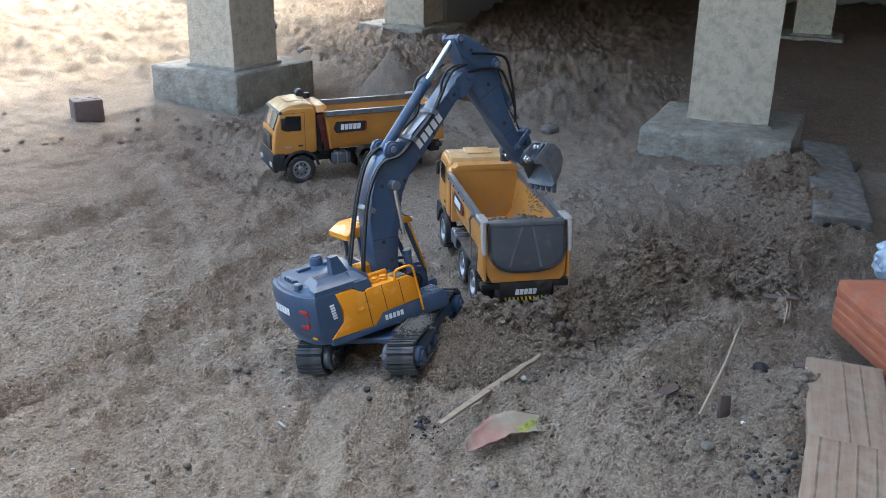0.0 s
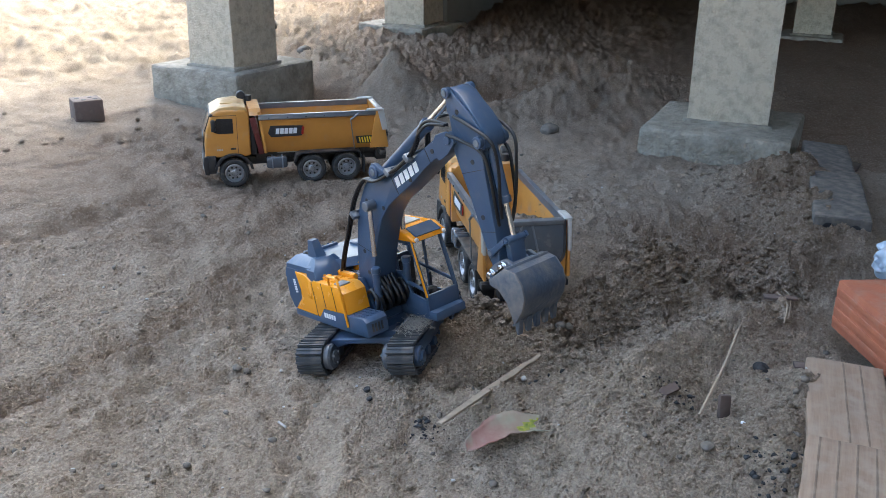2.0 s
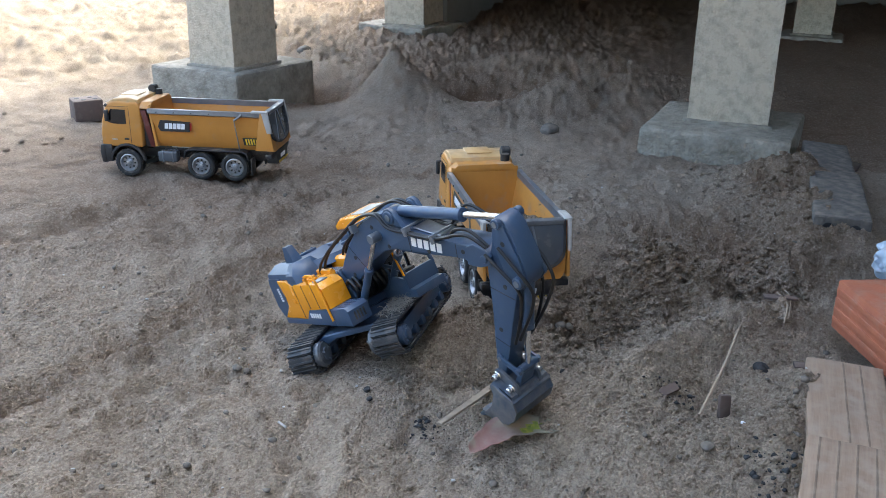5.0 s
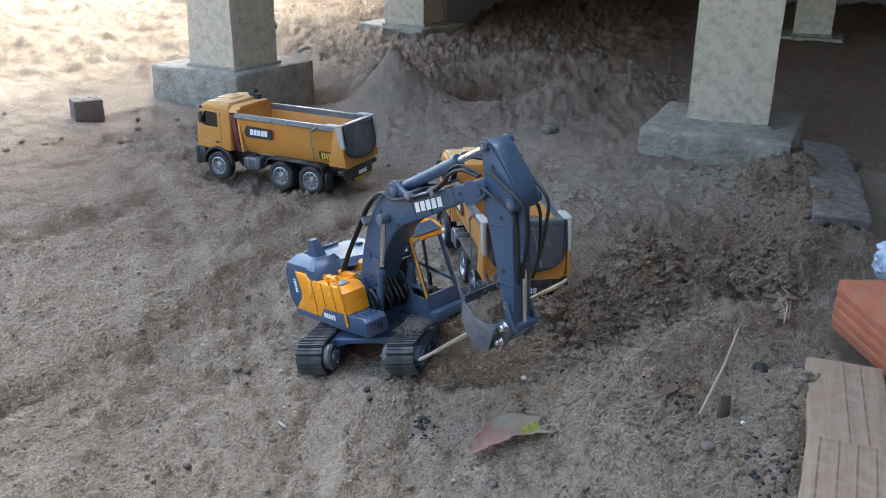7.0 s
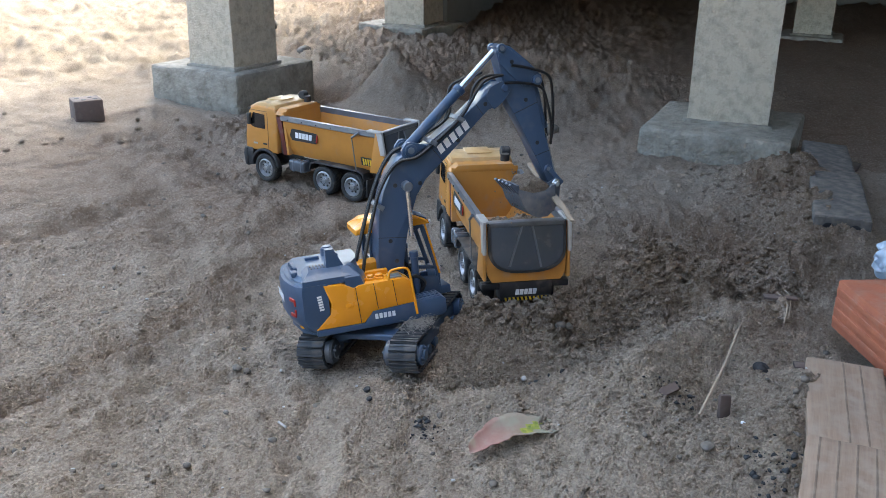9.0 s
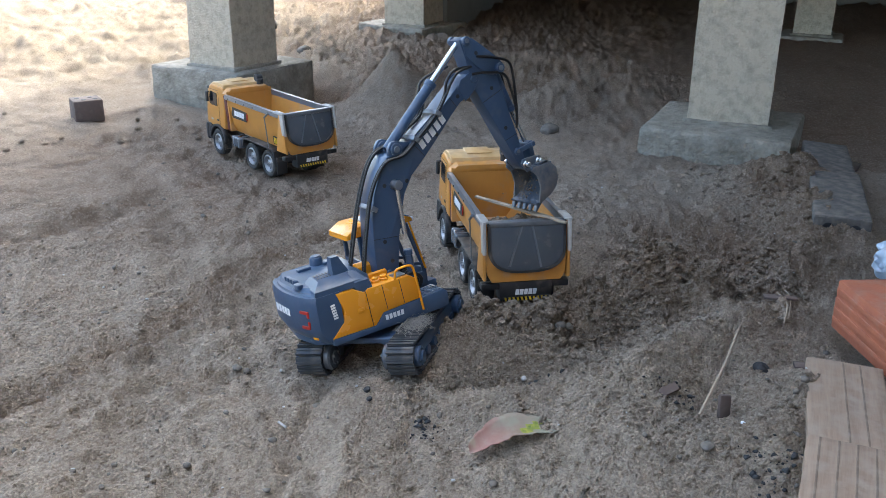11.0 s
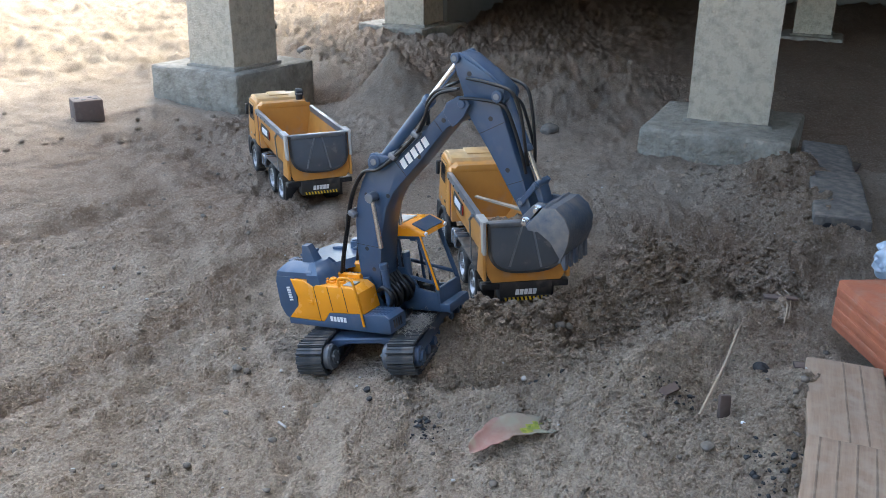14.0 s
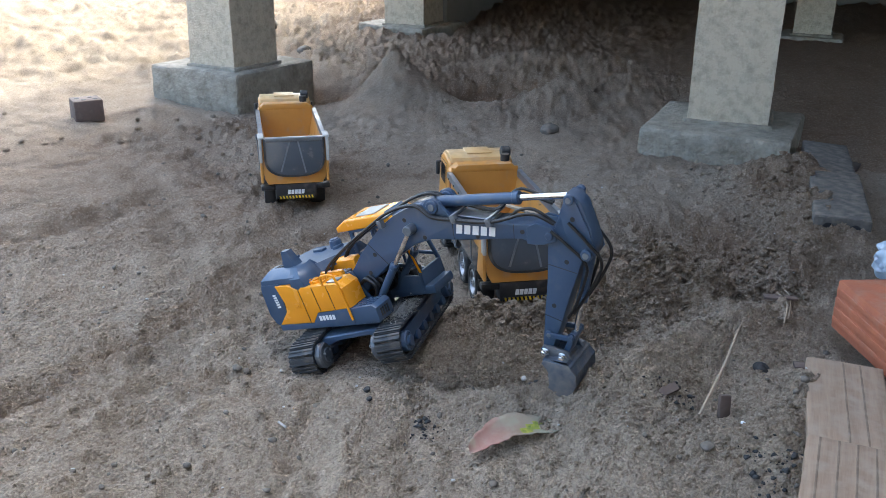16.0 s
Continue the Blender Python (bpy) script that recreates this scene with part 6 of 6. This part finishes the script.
def motions():
    times = [round(0.1 * k, 1) for k in range(161)]
    # driving truck: seconds, x, y, heading
    drive = [(0.0, -0.143, 2.600, 203.8), (0.5, -0.151, 2.612, 207.0), (1.0, -0.169, 2.597, 205.4), (1.5, -0.209, 2.568, 201.2), (2.0, -0.295, 2.518, 195.4), (2.5, -0.293, 2.496, 192.5), (3.0, -0.349, 2.487, 191.5), (3.5, -0.451, 2.475, 184.8), (4.0, -0.561, 2.502, 180.6), (4.2, -0.595, 2.506, 179.3), (6.3, -0.498, 2.431, 160.8), (6.5, -0.449, 2.398, 157.5), (7.0, -0.324, 2.367, 153.7), (7.5, -0.264, 2.331, 148.7), (8.0, -0.228, 2.326, 148.0), (8.5, -0.198, 2.320, 146.3), (9.0, -0.200, 2.314, 146.7), (9.2, -0.200, 2.311, 146.1), (11.3, -0.488, 2.555, 126.5), (11.5, -0.514, 2.585, 124.0), (12.0, -0.521, 2.595, 123.4), (12.5, -0.501, 2.557, 120.8), (13.0, -0.436, 2.438, 117.3), (13.5, -0.384, 2.328, 115.1), (14.0, -0.357, 2.271, 113.8), (14.5, -0.361, 2.257, 108.9), (15.0, -0.368, 2.258, 105.8), (15.5, -0.380, 2.247, 101.6), (16.0, -0.392, 2.237, 102.8)]
    rows, spin, dist, last = [], [], 0.0, None
    for t in times:
        x, y, a = glide(drive, t)
        a = radians(a)
        if last:
            dist += (x - last[0]) * math.cos(a) + (y - last[1]) * math.sin(a)
        last = (x, y)
        rows.append((t, pose(x, y, 0.0, 0, 0, math.degrees(a))))
        spin.append((t, math.degrees(dist / 0.039)))
    walk(truck, rows)
    for k, w in enumerate(truck_wheels):
        at = w.matrix_basis.translation.copy()
        walk(w, [(t, pose(*at, 0, d, 0)) for t, d in spin])
    # excavator: seconds, slew, boom, stick, bucket (degrees), then lean x, lean y (degrees) and shift x, y, z of the undercarriage
    joints = [(0.0, -40.7, 55.7, -114.7, 92.3, 0.0, 0.0, 0.0000, 0.0000, 0.0000),
              (0.5, -52.8, 56.1, -116.5, 103.7, 0.0, 0.0, 0.0000, 0.0000, 0.0000),
              (1.0, -85.5, 56.0, -117.4, 104.1, 0.0, 0.0, 0.0000, 0.0000, 0.0000),
              (1.5, -115.1, 54.9, -118.2, 102.8, 0.0, 0.0, 0.0000, 0.0000, 0.0000),
              (2.0, -122.8, 44.7, -116.4, 102.4, 0.0, 0.0, 0.0000, 0.0000, 0.0000),
              (2.5, -121.2, 23.9, -116.9, 104.5, 0.0, 0.0, 0.0000, 0.0000, 0.0000),
              (3.0, -121.3, 6.9, -113.6, 102.0, -11.9, -0.7, -0.0097, 0.0196, 0.0098),
              (3.5, -122.3, 2.3, -111.9, 104.2, -14.5, -0.0, -0.0145, 0.0143, 0.0169),
              (4.0, -121.7, 3.0, -113.0, 84.5, -13.4, -0.3, -0.0126, 0.0073, 0.0158),
              (4.2, -121.7, 3.1, -112.8, 85.1, -13.4, -0.5, -0.0125, 0.0073, 0.0158),
              (5.2, -121.8, 5.6, -114.3, 56.0, -12.1, -1.2, -0.0108, 0.0066, 0.0144),
              (6.3, -120.1, 7.1, -117.4, -34.6, 0.0, 0.0, 0.0000, 0.0000, 0.0000),
              (6.5, -122.2, 14.5, -113.7, -41.5, 0.0, 0.0, 0.0000, 0.0000, 0.0000),
              (7.0, -123.2, 31.9, -115.5, -37.5, 0.0, 0.0, 0.0000, 0.0000, 0.0000),
              (7.5, -124.2, 43.1, -116.0, -36.3, 0.0, 0.0, 0.0000, 0.0000, 0.0000),
              (8.0, -92.1, 44.9, -116.6, -36.8, 0.0, 0.0, 0.0000, 0.0000, 0.0000),
              (8.5, -82.8, 54.7, -117.1, -34.3, 0.0, 0.0, 0.0000, 0.0000, 0.0000),
              (9.0, -54.9, 53.6, -117.5, -33.0, 3.2, 2.1, -0.0001, 0.0033, 0.0020),
              (9.2, -53.6, 53.1, -116.7, -32.0, 0.0, 0.0, 0.0000, 0.0000, 0.0000),
              (10.2, -46.4, 53.9, -116.1, 22.0, 0.0, 0.0, 0.0000, 0.0000, 0.0000),
              (11.5, -38.4, 54.4, -116.0, 85.8, 0.0, 0.0, 0.0000, 0.0000, 0.0000),
              (12.0, -39.0, 54.8, -116.7, 105.0, 0.0, 0.0, 0.0000, 0.0000, 0.0000),
              (12.5, -65.5, 54.2, -117.4, 106.8, 0.0, 0.0, 0.0000, 0.0000, 0.0000),
              (13.0, -88.5, 54.4, -117.1, 105.6, 0.0, 0.0, 0.0000, 0.0000, 0.0000),
              (13.5, -102.5, 53.2, -116.9, 104.5, 0.0, 0.0, 0.0000, 0.0000, 0.0000),
              (14.0, -106.3, 53.0, -116.7, 103.6, 0.0, 0.0, 0.0000, 0.0000, 0.0000),
              (14.5, -105.8, 30.6, -116.5, 101.7, 0.0, 0.0, 0.0000, 0.0000, 0.0000),
              (15.0, -103.6, 14.8, -115.7, 103.5, -4.0, -1.5, -0.0077, 0.0106, -0.0005),
              (15.5, -104.0, 11.1, -114.9, 104.4, -6.5, -2.1, -0.0099, 0.0054, 0.0085),
              (16.0, -103.5, 6.0, -114.0, 87.2, -9.2, -1.8, -0.0106, 0.0094, 0.0092)]
    keys = {k: [] for k in ("root", "upper", "boom", "stick", "bucket", "rocker", "blink", "sb", "sr", "bb", "br", "kb", "kr")}
    for t in times:
        slew, bo, sk, bk, rx, ry, dx, dy, dz = glide(joints, t)
        keys["root"].append((t, pose(-0.1012 + dx, 1.3908 + dy, 0.0203 + dz, 0, 0, 73.61) @ pose(0, 0, 0, -9.83 + rx, 1.90 + ry, 0)))
        up = pose(0, 0, 0, 0, 0, slew)

        def at(x, z, a, y=BOOM_Y):
            return up @ pose(x, y, z, 0, -a, 0)

        def step(x, z, a, px, pz):
            a = radians(a)
            return x + px * math.cos(a) - pz * math.sin(a), z + px * math.sin(a) + pz * math.cos(a)

        def aim(p, q):
            return math.degrees(math.atan2(q[1] - p[1], q[0] - p[0]))
        foot = (FOOT_X, FOOT_Z)
        elbow = step(*foot, bo, BOOM_L, 0)
        sa = bo + sk
        wrist = step(*elbow, sa, STICK_L, 0)
        keys["upper"].append((t, up))
        keys["boom"].append((t, at(*foot, bo)))
        keys["stick"].append((t, at(*elbow, sa)))
        keys["bucket"].append((t, at(*wrist, sa + bk)))
        p, q = step(*foot, bo, 0.210, 0.0923), step(*elbow, sa, -0.0629, 0.029)
        keys["sb"].append((t, at(*p, aim(p, q)))), keys["sr"].append((t, at(*q, aim(p, q))))
        p, q = (0.060, 0.080), step(*foot, bo, 0.1567, 0.0694)
        keys["bb"].append((t, at(*p, aim(p, q)))), keys["br"].append((t, at(*q, aim(p, q))))
        # rocker on the stick and link to the bucket: the joint where their circles cross
        a, b = step(*elbow, sa, 0.160, 0.004), step(*wrist, sa + bk, 0.028, 0)
        d = max(1e-4, math.hypot(b[0] - a[0], b[1] - a[1]))
        r1, r2 = 0.033, 0.032
        e = max(-0.0329, min(0.0329, (r1 * r1 - r2 * r2 + d * d) / (2 * d)))
        hgt = math.sqrt(max(0.0, r1 * r1 - e * e))
        ux, uz = (b[0] - a[0]) / d, (b[1] - a[1]) / d
        j = (a[0] + e * ux - hgt * uz, a[1] + e * uz + hgt * ux)
        keys["rocker"].append((t, at(*a, aim(a, j)))), keys["blink"].append((t, at(*j, aim(j, b))))
        p = step(*elbow, sa, 0.0158, 0.058)
        keys["kb"].append((t, at(*p, aim(p, j)))), keys["kr"].append((t, at(*j, aim(p, j))))
    for ob, k in ((excavator, "root"), (upper_body, "upper"), (boom_arm, "boom"), (stick_arm, "stick"), (bucket, "bucket"), (rocker, "rocker"), (blink, "blink"),
                  (rams["stick_ram"][0], "sb"), (rams["stick_ram"][1], "sr"), (rams["boom_ram"][0], "bb"), (rams["boom_ram"][1], "br"), (rams["boom_ram_twin"][0], "bb"), (rams["boom_ram_twin"][1], "br"), (rams["bucket_ram"][0], "kb"), (rams["bucket_ram"][1], "kr")):
        walk(ob, keys[k])

    def between(p, q):
        """The pose of the stick whose ends are p and q."""
        d = Vector(q) - Vector(p)
        turn = d.to_track_quat("X", "Z").to_matrix().to_4x4()
        return Matrix.Translation((Vector(p) + Vector(q)) / 2) @ turn
    # the wooden stick: on the sand, caught by the bucket, carried up and dropped over the tailgate
    near, far_end = (-0.004, 1.090), (0.163, 1.312)
    za, zb = ground_z(*near) + 0.003, ground_z(*far_end) + 0.003
    lift = max(ground_z(near[0] + (far_end[0] - near[0]) * k / 12, near[1] + (far_end[1] - near[1]) * k / 12) + 0.002 - za - (zb - za) * k / 12 for k in range(13))
    flat = (*near, za + lift + 0.005, *far_end, zb + lift + 0.005)
    ends = [(0.0, *flat), (5.4, *flat), (6.5, 0.006, 1.14, 0.035, 0.2435, 1.215, 0.11), (7.0, -0.025, 1.2, 0.102, 0.164, 1.137, 0.253),
            (7.5, -0.015, 1.21, 0.165, 0.166, 1.141, 0.323), (8.0, 0.158, 1.42, 0.154, 0.1655, 1.2, 0.313), (8.5, 0.144, 1.48, 0.219, 0.18, 1.27, 0.339), (9.0, 0.166, 1.62, 0.278, 0.207, 1.40, 0.261),
            (9.3, 0.160, 1.61, 0.278, 0.200, 1.40, 0.261), (10.0, 0.089, 1.690, 0.192, 0.196, 1.535, 0.209), (16.0, 0.089, 1.690, 0.192, 0.196, 1.535, 0.209)]
    rows = []
    for t in times:
        v = glide(ends, t)
        rows.append((t, between(v[:3], v[3:])))
    walk(lath, rows)
    # the scoop of sand: in the bank, then in the bucket, then in the truck's bed
    rows = []
    rest = pose(0.072, 1.262, -0.055, 0, 40, 50)
    bed = parked.matrix_basis @ pose(0.01, 0.0, 0.165, 0, 78, 0)
    for k, t in enumerate(times):
        held = keys["root"][k][1] @ keys["bucket"][k][1]
        m = rest.lerp(held, min(1, max(0, (t - 5.8) / 0.5))).lerp(bed, min(1, max(0, (t - 9.6) / 0.8)))
        rows.append((t, m))
    walk(sand_scoop, rows)
    # the leaf is nudged by the first scoop
    m = leaf.matrix_basis.copy()
    walk(leaf, [(0.0, m), (2.9, m), (3.5, Matrix.Translation((0.004, -0.005, 0)) @ m), (16.0, Matrix.Translation((0.004, -0.005, 0)) @ m)])
    # loose sand that trickles from the bucket into the bed
    def lip(k):
        return (keys["root"][k][1] @ keys["bucket"][k][1] @ Vector((0.012, 0, -0.055)))
    a = lip(0)
    walk(first_fall, [(0.0, pose(a.x, a.y, a.z - 0.05)), (0.3, pose(a.x, a.y, 0.19)), (0.6, pose(a.x, a.y, 0.145)), (16.0, pose(a.x, a.y, 0.145))])
    rows = [(t, pose(*lip(k))) for k, t in enumerate(times) if 6.4 <= t <= 11.2]
    b = lip(112)
    rows = [(0.0, pose(0.08, 1.27, -0.06)), (5.6, pose(0.08, 1.27, -0.06)), *rows, (11.5, pose(b.x, b.y, b.z - 0.04)), (11.9, pose(b.x, b.y, 0.20)), (12.3, pose(b.x, b.y, 0.14)), (16.0, pose(b.x, b.y, 0.14))]
    walk(second_fall, rows)


motions()
